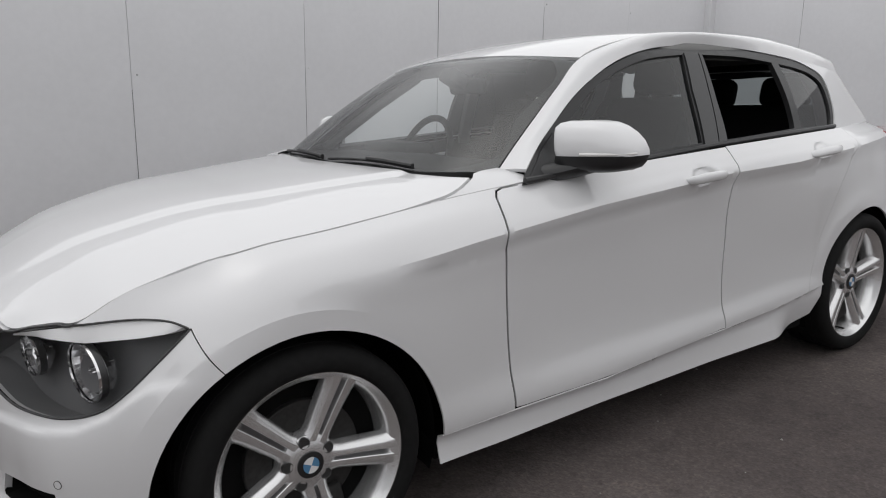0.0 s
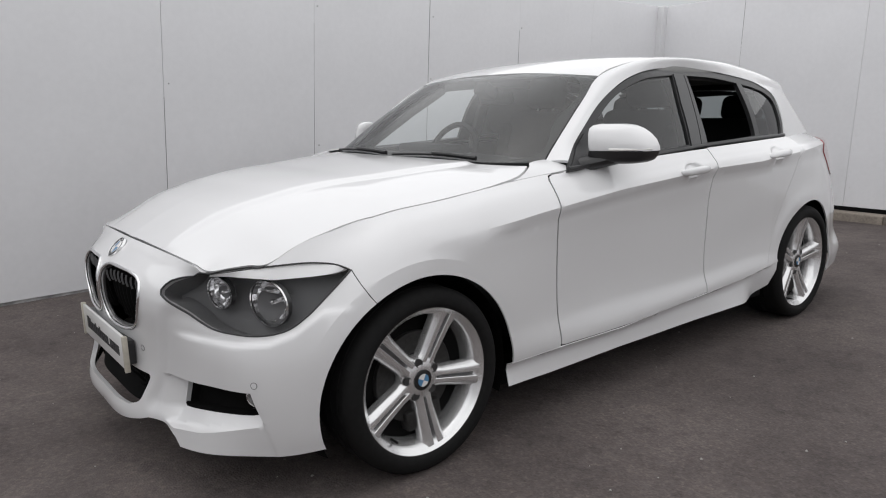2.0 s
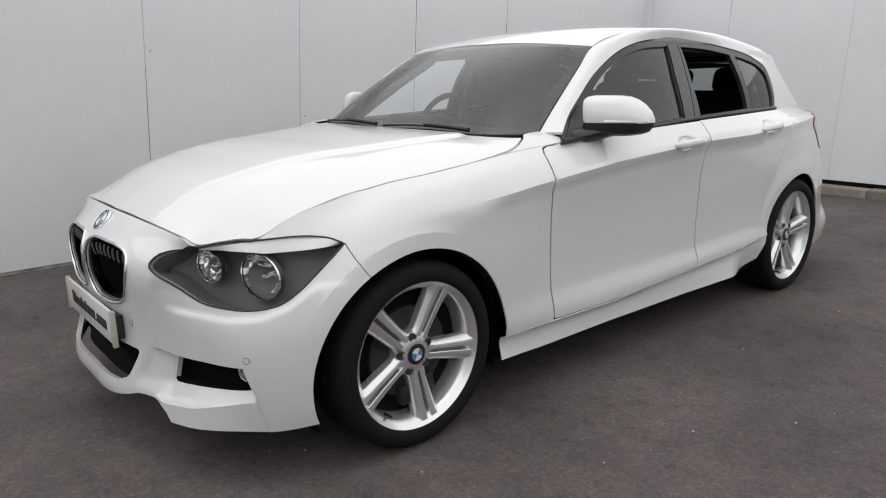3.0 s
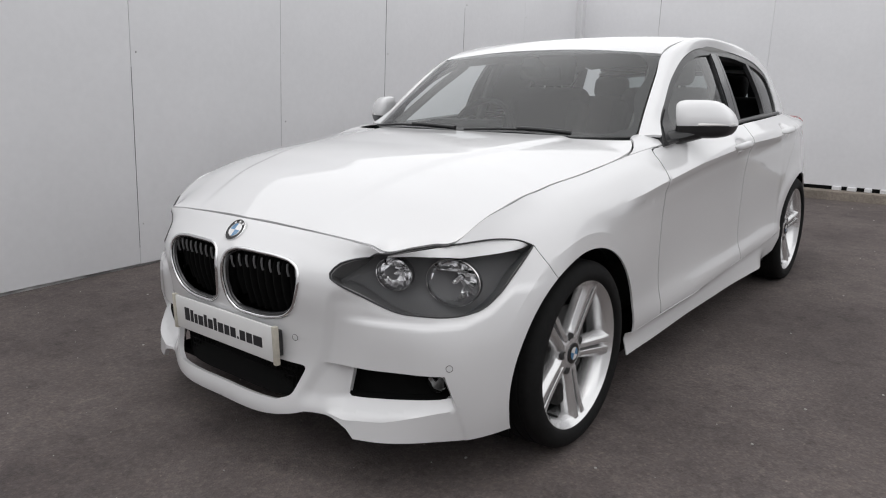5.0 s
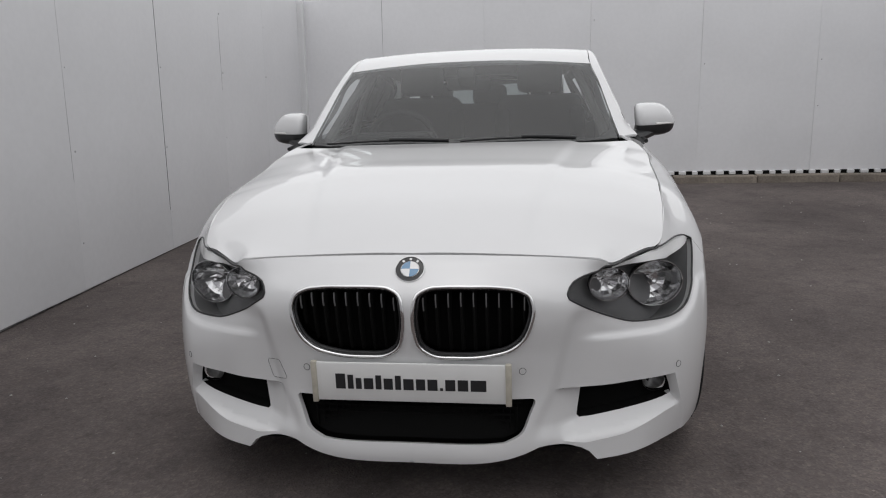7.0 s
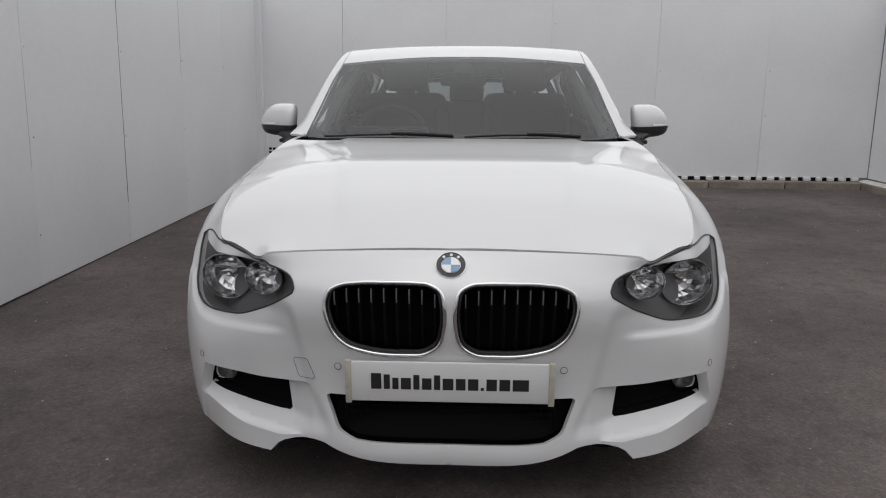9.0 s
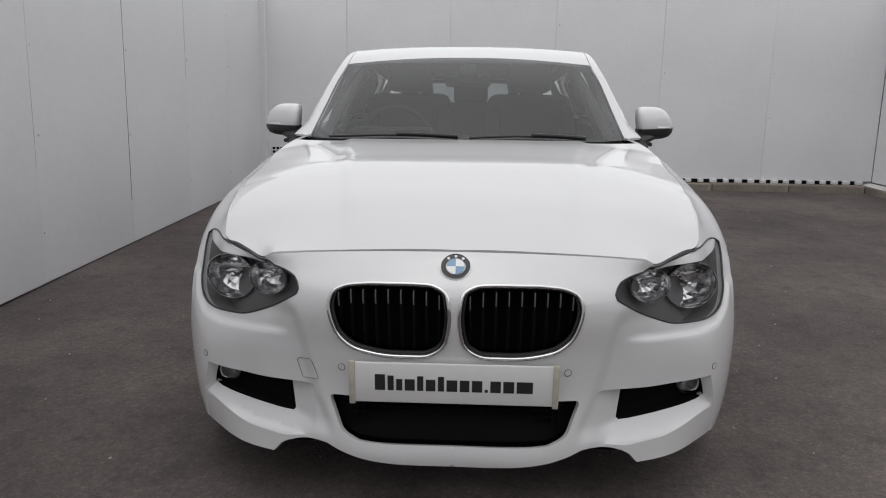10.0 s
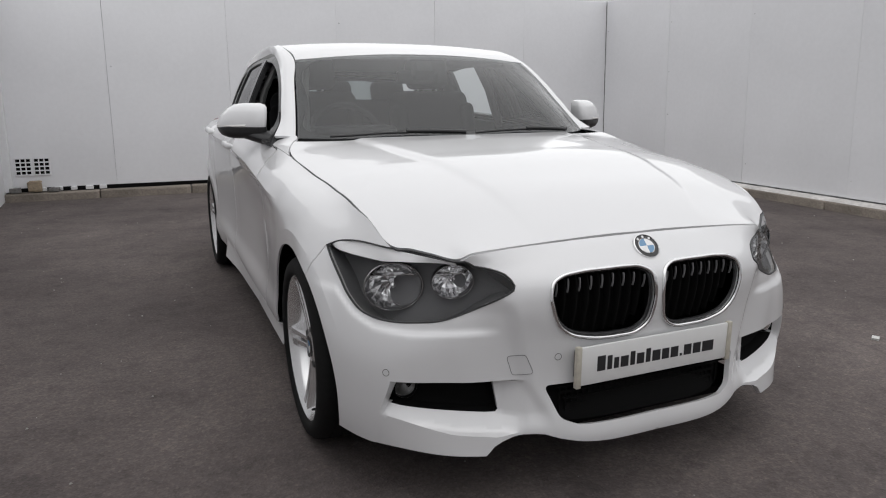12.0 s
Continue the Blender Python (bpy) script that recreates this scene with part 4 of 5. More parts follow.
REAR_PANE = np.concatenate([path([(1.76, 1.332), (2.0, 1.323), (2.205, 1.302)], 12), path([(2.205, 1.302), (2.21, 1.16), (2.195, 1.035)], 10)[1:], path([(2.195, 1.035), (1.95, 1.026), (1.725, 1.018)], 10)[1:], path([(1.725, 1.018), (1.73, 1.16), (1.76, 1.332)], 10)[1:-1]])
QUARTER_PANE = np.concatenate([path([(2.255, 1.296), (2.40, 1.275), (2.50, 1.250), (2.562, 1.212), (2.562, 1.12), (2.522, 1.034)], 26), path([(2.522, 1.034), (2.35, 1.035), (2.245, 1.034)], 8)[1:], path([(2.245, 1.034), (2.262, 1.16), (2.255, 1.296)], 10)[1:-1]])
frame_piece = skin(house, inset(dlo, 0.002), [FRONT_PANE, REAR_PANE, QUARTER_PANE], 0.016, 0.02, lift=-0.004)
b_cover_f = np.array([(1.655, 1.336), (1.735, 1.336), (1.70, 1.2), (1.664, 1.008), (1.585, 1.008), (1.610, 1.2)])
b_cover_r = np.array([(1.740, 1.334), (1.756, 1.333), (1.727, 1.16), (1.720, 1.012), (1.670, 1.010), (1.706, 1.2)])
covers = [skin(house, c, [], 0.02, 0.006, lift=0.001) for c in (b_cover_f, b_cover_r)]
belt_bar = path([(.73, .954), (1.2, .975), (1.668, .999), (2.2, 1.015), (2.53, 1.020)], 50)
belt_xyz = np.array([(side_x(y, z) + 0.004, y, z + 0.006) for y, z in belt_bar])
PANES = [("front_window_pane", FRONT_PANE, SIDE_GLASS), ("rear_window_pane", REAR_PANE, DARK_GLASS), ("quarter_window_pane", QUARTER_PANE, PRIVACY)]
for s in (1, -1):
    put("window_surround", sided(*frame_piece, s), BLACK_TRIM, car, "satin black window surround")
    for c in covers:
        put("pillar_cover", sided(*c, s), GLOSS_BLACK, car, "gloss black centre pillar cover")
    put("belt_moulding", sided(*tube(belt_xyz, 0.0095, 8, up=(1, 0, 0)), s), BLACK_TRIM, car, "black rubber belt moulding")
    for name, outline, mat in PANES:
        if (name, s) in (("rear_window_pane", 1), ("front_window_pane", -1)):
            continue        # these two windows are wound down
        pane = put(name, sided(*skin(house, inset(outline, -0.004), [], 0.03, 0, lift=-0.012), s), mat, car, "tinted side window glass")
        pane.visible_shadow = False

# roof frame: A pillar, rail over the doors and C pillar
RAIL_OUT = [(.765, .988), (.85, 1.045), (.942, 1.115), (1.065, 1.200), (1.225, 1.280), (1.40, 1.335), (1.76, 1.367), (2.02, 1.356), (2.28, 1.327), (2.50, 1.300), (2.68, 1.276), (2.785, 1.257)]
RAIL_IN = [(.706, .725, .982), (.688, .803, 1.045), (.666, .905, 1.124), (.638, 1.042, 1.229), (.608, 1.165, 1.314), (.610, 1.40, 1.385), (.614, 1.72, 1.413), (.612, 2.02, 1.410), (.604, 2.28, 1.396), (.592, 2.50, 1.373), (.581, 2.68, 1.348), (.574, 2.79, 1.328)]
outer3 = np.array([(side_x(np.array(y), np.array(z)), y, z) for y, z in RAIL_OUT])
inner3 = np.array(RAIL_IN)
away = np.array([(.5, -.25, .5)] * 4 + [(.45, -.05, .6)] * 2 + [(.4, 0, .65)] * 6)
mid3 = (outer3 + inner3) / 2 + away * np.array([.008, .010, .013, .018, .024, .024, .022, .022, .022, .024, .022, .02])[:, None]
RAIL_U = np.concatenate(([0], np.cumsum(np.linalg.norm(mid3[1:] - mid3[:-1], axis=1))))
rail = Net([outer3, mid3, inner3], RAIL_U, (0, .06, .12))
rail_outline = ring([(u, 0.001) for u in np.linspace(0.0, RAIL_U[-1], 60)], [(u, 0.119) for u in np.linspace(RAIL_U[-1], 0.0, 60)])
rail_piece = skin(rail, rail_outline, [], 0.014, 0.012)
C_EDGE = path([(2.785, 1.257), (2.85, 1.148), (2.965, 1.028)], 10)
dlo_rear = DLO[(DLO[:, 0] > 2.27) & (np.arange(len(DLO)) > 40)]
c_pillar = ring(dlo_rear, path([(2.552, 1.014), (2.69, 1.016), (2.85, 1.021), (2.965, 1.028)], 16), C_EDGE[::-1], path([(2.785, 1.257), (2.68, 1.277), (2.50, 1.301), (2.28, 1.330)], 16)[1:-1])
c_piece = skin(house, c_pillar, [], 0.02, 0.012)

fender_top = body([(u, TOP) for u in np.linspace(1.55, 2.30, 60)])


def cowl_f(uv):
    x, y = uv[:, 0], uv[:, 1]
    ex, ez = np.interp(y, fender_top[:, 1], fender_top[:, 0]), np.interp(y, fender_top[:, 1], fender_top[:, 2])
    t = np.clip((ex - x) / 0.10, 0, 1.1)
    return np.stack([x, y, ez + (0.992 - ez) * (1.5 * t - 0.5 * t * t)], 1)


cowl_rim = [(float(np.interp(y, fender_top[:, 1], fender_top[:, 0])) - .0006, y) for y in np.linspace(.425, .785, 14)]
cowl_corner = skin(Sheet(cowl_f, (0.6, 0.9), (0.3, 0.9)), np.array([(.7425, .602), (.7565, .577), (.7695, .549), (.7800, .512), (.7840, .478), (.7855, .44), *cowl_rim, (.780, .770), (.745, .748), (.706, .722), (.712, .66), (.722, .622)]), [], 0.010, 0.008)
for s in (1, -1):
    put("roof_rail", sided(*rail_piece, s), PAINT, car, "white pillar and roof rail")
    put("rear_pillar", sided(*c_piece, s), PAINT, car, "white rear pillar")
    put("cowl_corner", sided(*cowl_corner, s), PAINT, car)

# roof, windscreen, rear window and hatch
ROOF_MID = np.array([(1.12, 1.347), (1.22, 1.374), (1.42, 1.415), (1.72, 1.440), (2.02, 1.436), (2.28, 1.418), (2.52, 1.390), (2.80, 1.348), (3.02, 1.300), (3.2, 1.26)])
ROOF_EDGE = inner3[3:]


def roof_f(uv):
    y = uv[:, 1]
    e = spline(ROOF_EDGE[:, 1], ROOF_EDGE[:, [0, 2]], y)
    m = spline(ROOF_MID[:, 0], ROOF_MID[:, 1:], y)[:, 0]
    f = np.abs(uv[:, 0]) / 0.6
    return np.stack([np.sign(uv[:, 0]) * f * e[:, 0], y, m - (m - e[:, 1]) * f ** 2.4], 1)


roof = Sheet(roof_f, (-0.6, 0.6), (1.0, 3.2))
front_edge = path([(0, 1.135), (.3, 1.143), (.5, 1.160), (.597, 1.174)], 20)
rh = np.concatenate([front_edge, [(.597, y) for y in np.linspace(1.22, 2.79, 40)], [(.55, 2.85), (.3, 2.93), (0, 2.95)]])
put("roof_panel", skin(roof, np.concatenate([rh, (rh * [-1, 1])[::-1][1:-1]]), [], 0.03, 0.012), PAINT, car, "white roof panel")

WS_LOW = np.array([(0, .50, .987), (.35, .522, .985), (.60, .610, .981), (.706, .725, .980)])
WS_TOP = np.array([(0, 1.128, 1.349), (.3, 1.135, 1.346), (.5, 1.152, 1.334), (.608, 1.165, 1.314)])


def screen_f(uv):
    x, t = np.abs(uv[:, 0]) / 0.7, uv[:, 1]
    lo = spline(WS_LOW[:, 0] / WS_LOW[-1, 0], WS_LOW, x)
    hi = spline(WS_TOP[:, 0] / WS_TOP[-1, 0], WS_TOP, x)
    f = (t / 0.7)[:, None]
    p = lo * (1 - f) + hi * f
    side = inner3[:5]
    se = spline(np.linspace(0, 1, 5), side, f[:, 0])
    p = p + (se - (lo[-1:] * 0 + WS_LOW[-1] * (1 - f) + WS_TOP[-1] * f)) * (x ** 6)[:, None]
    p[:, 2] += 0.028 * np.sin(np.pi * f[:, 0]) * (1 - x ** 4)
    p[:, 1] -= 0.012 * np.sin(np.pi * f[:, 0]) * (1 - x ** 4)
    p[:, 0] *= np.sign(uv[:, 0])
    return p


screen = Sheet(screen_f, (-0.7, 0.7), (0, 0.7))
sq = np.array([(-.695, .0), (.695, .0), (.695, .695), (-.695, .695)])
pane_in = path([(-.62, .035), (-.4, .03), (0, .03), (.4, .03), (.62, .035), (.648, .06), (.652, .35), (.645, .62), (.62, .652), (.3, .660), (0, .662), (-.3, .660), (-.62, .652), (-.645, .62), (-.652, .35), (-.648, .06), (-.62, .035)], 100)[:-1]
ws = put("windscreen", skin(screen, sq, [], 0.035, 0, lift=-0.004), SCREEN_GLASS, car, "sloping windscreen glass reflecting the pale sky")
ws.visible_shadow = False
put("windscreen_border", skin(screen, sq, [pane_in], 0.03, 0, lift=-0.010), BLACK_TRIM, car, "black printed border of the windscreen")


def back_f(uv):
    x, f = uv[:, 0], uv[:, 1] / 0.35
    w = 0.53 + (0.56 - 0.53) * (1 - f)
    y = 3.22 - 0.27 * f - 0.10 * (np.abs(x) / 0.6) ** 2
    z = 1.055 + (1.30 - 1.055) * f - 0.03 * (np.abs(x) / 0.6) ** 2 * f
    return np.stack([x / 0.6 * w, y, z], 1)


back = Sheet(back_f, (-0.62, 0.62), (0, 0.36))
bq = np.array([(-.6, .0), (.6, .0), (.6, .35), (-.6, .35)])
bpane = path([(-.5, .05), (0, .045), (.5, .05), (.52, .1), (.5, .29), (.45, .305), (0, .31), (-.45, .305), (-.5, .29), (-.52, .1), (-.5, .05)], 60)[:-1]
put("hatch_frame", skin(back, bq, [bpane], 0.03, 0.02, flip=False), PAINT, car, "white hatch frame")
put("hatch_trim", skin(back, bq, [inset(bpane, .012)], 0.03, 0, lift=0.026), INTERIOR, car, "charcoal inner trim of the hatch")
rg = put("rear_window", skin(back, inset(bpane, -0.01), [], 0.05, 0, lift=-0.008), PRIVACY, car, "tinted rear window")
rg.visible_shadow = False


# ---- wheels ----
WHEEL_R = 0.3100
WS = WHEEL_R / 0.3165        # wheel scale
RIM = 1.05


def wheel(m, turn, side, label):
    """A five double-spoke alloy wheel; its own x axis points outwards."""
    rim_profile = [(.196, -.10), (.200, -.06), (.204, .00), (.212, .055), (.220, .072), (.2275, .079), (.2345, .083), (.2385, .090), (.2405, .096), (.2395, .100), (.236, .0995), (.231, .094), (.226, .088), (.219, .082), (.212, .070), (.205, .0)]
    w = put("wheel", lathe(rim_profile, 96), ALLOY, car, label)
    w.matrix_local = m @ Matrix.Diagonal((1, WS * RIM, WS * RIM, 1))
    spin = Matrix.Rotation(radians(turn), 4, "X")
    tyre = [(.243, .088), (.248, .098), (.255, .1065), (.262, .1115), (.280, .1120), (.296, .1080), (.307, .0985), (.3130, .088), (.3150, .078), (.3152, .060), (.3120, .059), (.3120, .056), (.3158, .055), (.3165, .022),
            (.3130, .021), (.3130, .017), (.3165, .016), (.3165, -.016), (.3130, -.017), (.3130, -.021), (.3165, -.022), (.3158, -.055), (.3120, -.056), (.3120, -.059), (.3150, -.060), (.3130, -.088), (.300, -.106), (.27, -.112), (.23, -.10)]
    t = put("tyre", lathe(tyre, 96), RUBBER, w, "black low-profile tyre")
    t.matrix_local = Matrix.Diagonal((1, 1 / RIM, 1 / RIM, 1))
    ts = np.linspace(0, 1, 11)
    for q in range(5):
        rot = spin @ Matrix.Rotation(radians(72 * q), 4, "X")
        pieces = []
        for hand in (1, -1):
            rings = []
            for f in ts:
                r = .046 + .184 * f
                ci = .0045 + .0030 * f                                   # inner edge, along the slot
                wd = .0260 + .0100 * f + .012 * max(0, f - .86) / .14 + .012 * max(0, .16 - f) / .16
                top = .0670 + .012 * f + .010 * f * f
                across = [(0, -.040), (0, -.0015), (.0016, 0), (wd * .50, .0005), (wd * .56, -.0005), (wd * .90, -.0115), (wd, -.0165), (wd, -.042)]
                rings.append(np.array([(top + h, hand * (ci + o), r) for o, h in across]))
            pieces.append(loft(rings if hand > 0 else [r_[::-1] for r_ in rings]))
        web = loft([np.array([(.040, -.010, .05 + .17 * f), (.050 + .010 * f, -.010, .05 + .17 * f), (.050 + .010 * f, .010, .05 + .17 * f), (.040, .010, .05 + .17 * f)]) for f in (0, .25, .5, .75, 1)])
        sp = put("spoke", joined(*pieces), ALLOY, w, "twin spoke of silver alloy")
        sp.matrix_local = rot
        g = put("spoke_web", web, ALLOY_DARK, sp, "recess between the twin spokes, shade in its colour")
        g.matrix_local = Matrix()
        lug = put("lug_recess", lathe([(.0, .0692), (.0112, .0692), (.0122, .0705), (.0135, .0705), (.0145, .068), (.015, .05)], 20), LUG, w)
        lug.matrix_local = rot @ Matrix.Rotation(radians(36), 4, "X") @ Matrix.Translation((0, 0, .0560))
        bolt = put("lug_bolt", lathe([(.0, .0706), (.005, .0706), (.0062, .0698), (.0062, .055)], 6), BRAKE, w)
        bolt.matrix_local = lug.matrix_local.copy()
    put("hub", lathe([(.0, .072), (.035, .072), (.042, .071), (.060, .067), (.071, .060), (.076, .045), (.076, .02)], 60), ALLOY, w).matrix_local = spin
    cap = put("centre_cap", lathe([(.0, .0765), (.030, .0762), (.0335, .0750), (.0342, .070)], 40), GLOSS_BLACK, w, "black roundel cap with blue and white quarters")
    cap.matrix_local = spin
    for k, mat in ((0, BLUE), (1, WHITE), (2, BLUE), (3, WHITE)):
        a = np.linspace(k * np.pi / 2, (k + 1) * np.pi / 2, 10)
        v = [(0.0782, 0, 0)] + [(0.0778, .0205 * math.cos(t), .0205 * math.sin(t)) for t in a]
        v += [(0.076, p[1], p[2]) for p in v]
        n = 11
        f = [(0, i, i + 1) for i in range(1, n - 1)] + [(i, i + n, i + 1 + n, i + 1) for i in range(1, n - 1)]
        put("cap_quarter", (np.array(v), f), mat, cap)
    put("brake_disc", lathe([(.08, .03), (.146, .03), (.148, .028), (.148, .006), (.146, .004), (.08, .004)], 60), BRAKE, w, "steel brake disc").matrix_local = Matrix()
    put("wheel_back", lathe([(.0, .014), (.10, .012), (.212, .010)], 40), DARK, w).matrix_local = Matrix()
    bm = bmesh.new()
    block(bm, (.06, .07, .14), (.02, 0, 0), .012)
    cal = part("caliper", bm, BRAKE, w)
    cal.matrix_local = Matrix.Rotation(radians(-80 if side > 0 else 80), 4, "X") @ Matrix.Translation((0, .135, 0))
    v = put("valve", lathe([(.0, .0), (.004, .0), (.004, .03), (.003, .035), (0, .036)], 10), RUBBER, w)
    v.matrix_local = spin @ Matrix.Rotation(radians(172), 4, "X") @ Matrix.Translation((.055, 0, .205))
    return w


for x, y, turn in ((.764, .004, 26), (.806, 2.585, 8)):
    for s in (1, -1):
        m = pose(s * x, y, ground_z(y) + WHEEL_R, 0, 0, 0 if s > 0 else 180)
        wheel(m, -turn if s > 0 else turn, s, "silver five-spoke alloy wheel")

# wheel housings
for cy in (0.0, 2.69):
    a = np.linspace(radians(-22), radians(202), 40)
    rings = [np.array([(x, cy + r * stretch(math.cos(t), cy), HUB_Z + r * math.sin(t)) for x, r in ((.828, ARCH + .004), (.78, ARCH + .012), (.55, ARCH + .012), (.53, .10))]) for t in a]
    v, f = [], []
    for r in rings:
        v += list(r)
    for i in range(len(rings) - 1):
        for j in range(3):
            f.append((i * 4 + j, (i + 1) * 4 + j, (i + 1) * 4 + j + 1, i * 4 + j + 1))
    for s in (1, -1):
        put("wheel_housing", sided(np.array(v), f, s), DARK, car)
bm = bmesh.new()
block(bm, (1.10, 4.0, .03), (0, 1.38, .215), .01)
block(bm, (1.56, 1.9, .03), (0, 1.35, .212), .01)
block(bm, (1.04, .52, .03), (0, -.26, .216), .01)
for s in (1, -1):
    block(bm, (.12, 1.95, .055), (s * .765, 1.335, .222), .004)
part("underbody", bm, DARK, car)
bm = bmesh.new()
block(bm, (1.00, .06, .62), (0, -.45, .50), .01)
part("radiator_wall", bm, DARK, car)

# ---- headlamps ----
pocket_v, pocket_f = fill(inset(lamp_hole, -.004), [], .02)


def lamp_wall(depth):
    o = dense(inset(lamp_hole, -.001), .02)
    n = body.normal(o)
    p = body(o)
    k = len(o)
    v = np.concatenate([p - n * .001, p - n * depth])
    return v, [(i, (i + 1) % k, k + (i + 1) % k, k + i) for i in range(k)]


def bowl(name, centre, aim, r, depth, parent, s, label):
    """A reflector bowl, open towards aim, with a chrome ring and a small bulb."""
    c = np.array(centre) * [s, 1, 1]
    d = Vector((aim[0] * s, aim[1], aim[2])).normalized()
    m = Matrix.Translation(c) @ d.to_track_quat("X", "Z").to_matrix().to_4x4() @ Matrix.Diagonal((1, 1.03, .86, 1))
    rng = random.Random(name)
    b = put(name, lathe([(r, .004), (r * 1.035, .006), (r * 1.05, .002), (r * 1.04, -.012)], 48), LAMP_DARK, parent, label)
    b.matrix_local = m
    a = np.linspace(0, 2 * np.pi, 22, endpoint=False) + .07          # mirror facets, stepped like fluted glass
    levels = [(r * math.sin(t) ** .8 if t else .001, -depth * math.cos(t)) for t in np.linspace(0, math.pi / 2, 6)]
    v = [(h + rng.uniform(-.045, .045) * depth * (0 < i < 5), q * math.cos(t), q * math.sin(t)) for i, (q, h) in enumerate(levels) for t in a]
    f = [(i * 22 + k, (i + 1) * 22 + k, (i + 1) * 22 + (k + 1) % 22, i * 22 + (k + 1) % 22) for i in range(5) for k in range(22)]
    link("mirror_bowl", mesh_of("mirror_bowl", v, f), REFLECTOR, b, "faceted mirror bowl", smooth=False).matrix_local = Matrix()
    shelf = bmesh.new()
    block(shelf, (depth * .5, r * 1.5, .003), (-depth * .45, 0, r * .42), .0008, 1)
    part("cut_off_shelf", shelf, CHROME, b, smooth=False).matrix_local = Matrix()
    put("bulb", lathe([(.0, -.002), (r * .10, -.006), (r * .12, -.014), (r * .11, -.03), (r * .13, -depth * .9)], 20), CHROME, b).matrix_local = Matrix()
    put("lamp_ring", lathe([(r * 1.0, .0045), (r * 1.012, .0085), (r * 1.03, .0085), (r * 1.045, .004), (r * 1.045, -.003)], 48), CHROME, b).matrix_local = Matrix()
    return b


# silver brow: a strip that hangs from the upper edge of the lens, its gleam painted white
BROW_X, BROW_Z = (.545, .58, .62, .66, .69, .715, .75, .775, .80, .812), (.7235, .7255, .7265, .7265, .724, .719, .7195, .720, .7225, .7275)


def brow_strip():
    top = np.array([p for p in path(LAMP_TOP, 60) if .545 < p[0] < .813])
    z = np.minimum(np.interp(top[:, 0], BROW_X, BROW_Z) + .003, top[:, 2] - .0015)
    at = plain_body.find(np.stack([top[:, 0], top[:, 1], z], 1), (1, .15, 1), 0.3, 1.3)
    low = body(at) - body.normal(at) * .005
    top = top + [0, .004, -.003]
    back = np.array([0, .016, -.002])
    return loft([np.array([a, b, b + back, a + back]) for a, b in zip(top, low)])
lens_piece = skin(body, inset(lamp_hole, .0025), [], .014, .004, lift=-.001)
for s in (1, -1):
    v = body(pocket_v) - body.normal(pocket_v) * .085
    faces = [tuple(int(i) for i in t) for t in pocket_f]
    lamp = put("headlamp", sided(*joined((v, faces), lamp_wall(.085)), s), LAMP_GREY, car, "headlamp with dark grey housing and clear lens")
    rim_o = dense(inset(lamp_hole, .001), .014)
    put("lamp_seal", sided(*tube(body(rim_o) + body.normal(rim_o) * 0, .0028, 8, closed=True, up=(.5, .85, .1)), s), LAMP_DARK, lamp, "thin black seal round the lens")
    b = put("lamp_brow", sided(*brow_strip(), s), BROW_WHITE, lamp, "silver brow strip under the lens, its sky reflection painted white")
    bowl("main_reflector", (.684, -.440, .648), (.26, -1, .03), .078, .055, lamp, s, "chrome main beam reflector")
    bowl("inner_reflector", (.543, -.530, .672), (.22, -1, .03), .055, .044, lamp, s, "smaller chrome reflector")
    ln = put("lens", sided(*lens_piece, s), LENS, lamp, "clear curved lens")
    ln.visible_shadow = False

# ---- kidney grilles, intakes, fog lamps ----
for s in (1, -1):
    o = kidney_uv
    base = body(o) + [0, -.002, 0]
    g = put("kidney_grille", sided(*tube(base, .0056, 10, closed=True, up=(0, 1, 0)), s), CHROME, car, "chrome kidney grille surround with black slats")
    o2 = inset(kidney_uv, .008)
    put("inner_surround", sided(*tube(body(o2) + [0, .012, 0], .0055, 8, closed=True, up=(0, 1, 0)), s), GLOSS_BLACK, g)
    # closing sheet, blackened in place of shade inside the grille
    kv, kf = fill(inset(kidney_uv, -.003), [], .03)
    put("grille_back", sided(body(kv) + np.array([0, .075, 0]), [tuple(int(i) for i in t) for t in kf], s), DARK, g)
    for i in range(9):
        x = .040 + .0335 * i
        zt = np.interp(x, (.02, .05, .15, .28, .32, .335), (.685, .708, .712, .705, .692, .67))
        zb = np.interp(x, (.02, .05, .09, .20, .26, .30, .325), (.60, .538, .528, .527, .54, .575, .63))
        if zt - zb < .04:
            continue
        pts = nose([(x, z) for z in np.linspace(zb, zt, 7)])
        p = body(pts)
        rings = []
        for (px, py, pz), f in zip(p, np.linspace(0, 1, 7)):
            dpt = .030 + .020 * (1 - f)
            rings.append(np.array([(px - .0045, py + dpt, pz), (px - .002, py + dpt - .005, pz), (px + .002, py + dpt - .005, pz), (px + .0045, py + dpt, pz), (px + .0045, py + .06, pz), (px - .0045, py + .06, pz)]))
        put("slat", sided(*loft(rings), s), DARK, g)
        put("slat_tip", sided(*loft([np.array([(px - .0015, py + g0, pz), (px + .0015, py + g0, pz), (px + .0015, py + g0 + .005, pz), (px - .0015, py + g0 + .005, pz)]) for (px, py, pz), g0 in zip(body(nose([(x, z) for z in np.linspace(zt - .050, zt - .012, 4)])), (.022, .016, .011, .007))]), s), LAMP_GREY, g)

# intake closed by a near-black sheet that paints its inner shade
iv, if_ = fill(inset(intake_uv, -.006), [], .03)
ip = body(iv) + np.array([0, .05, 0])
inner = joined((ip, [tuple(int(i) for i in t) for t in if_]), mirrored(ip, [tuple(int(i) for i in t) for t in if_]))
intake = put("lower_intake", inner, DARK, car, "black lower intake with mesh")
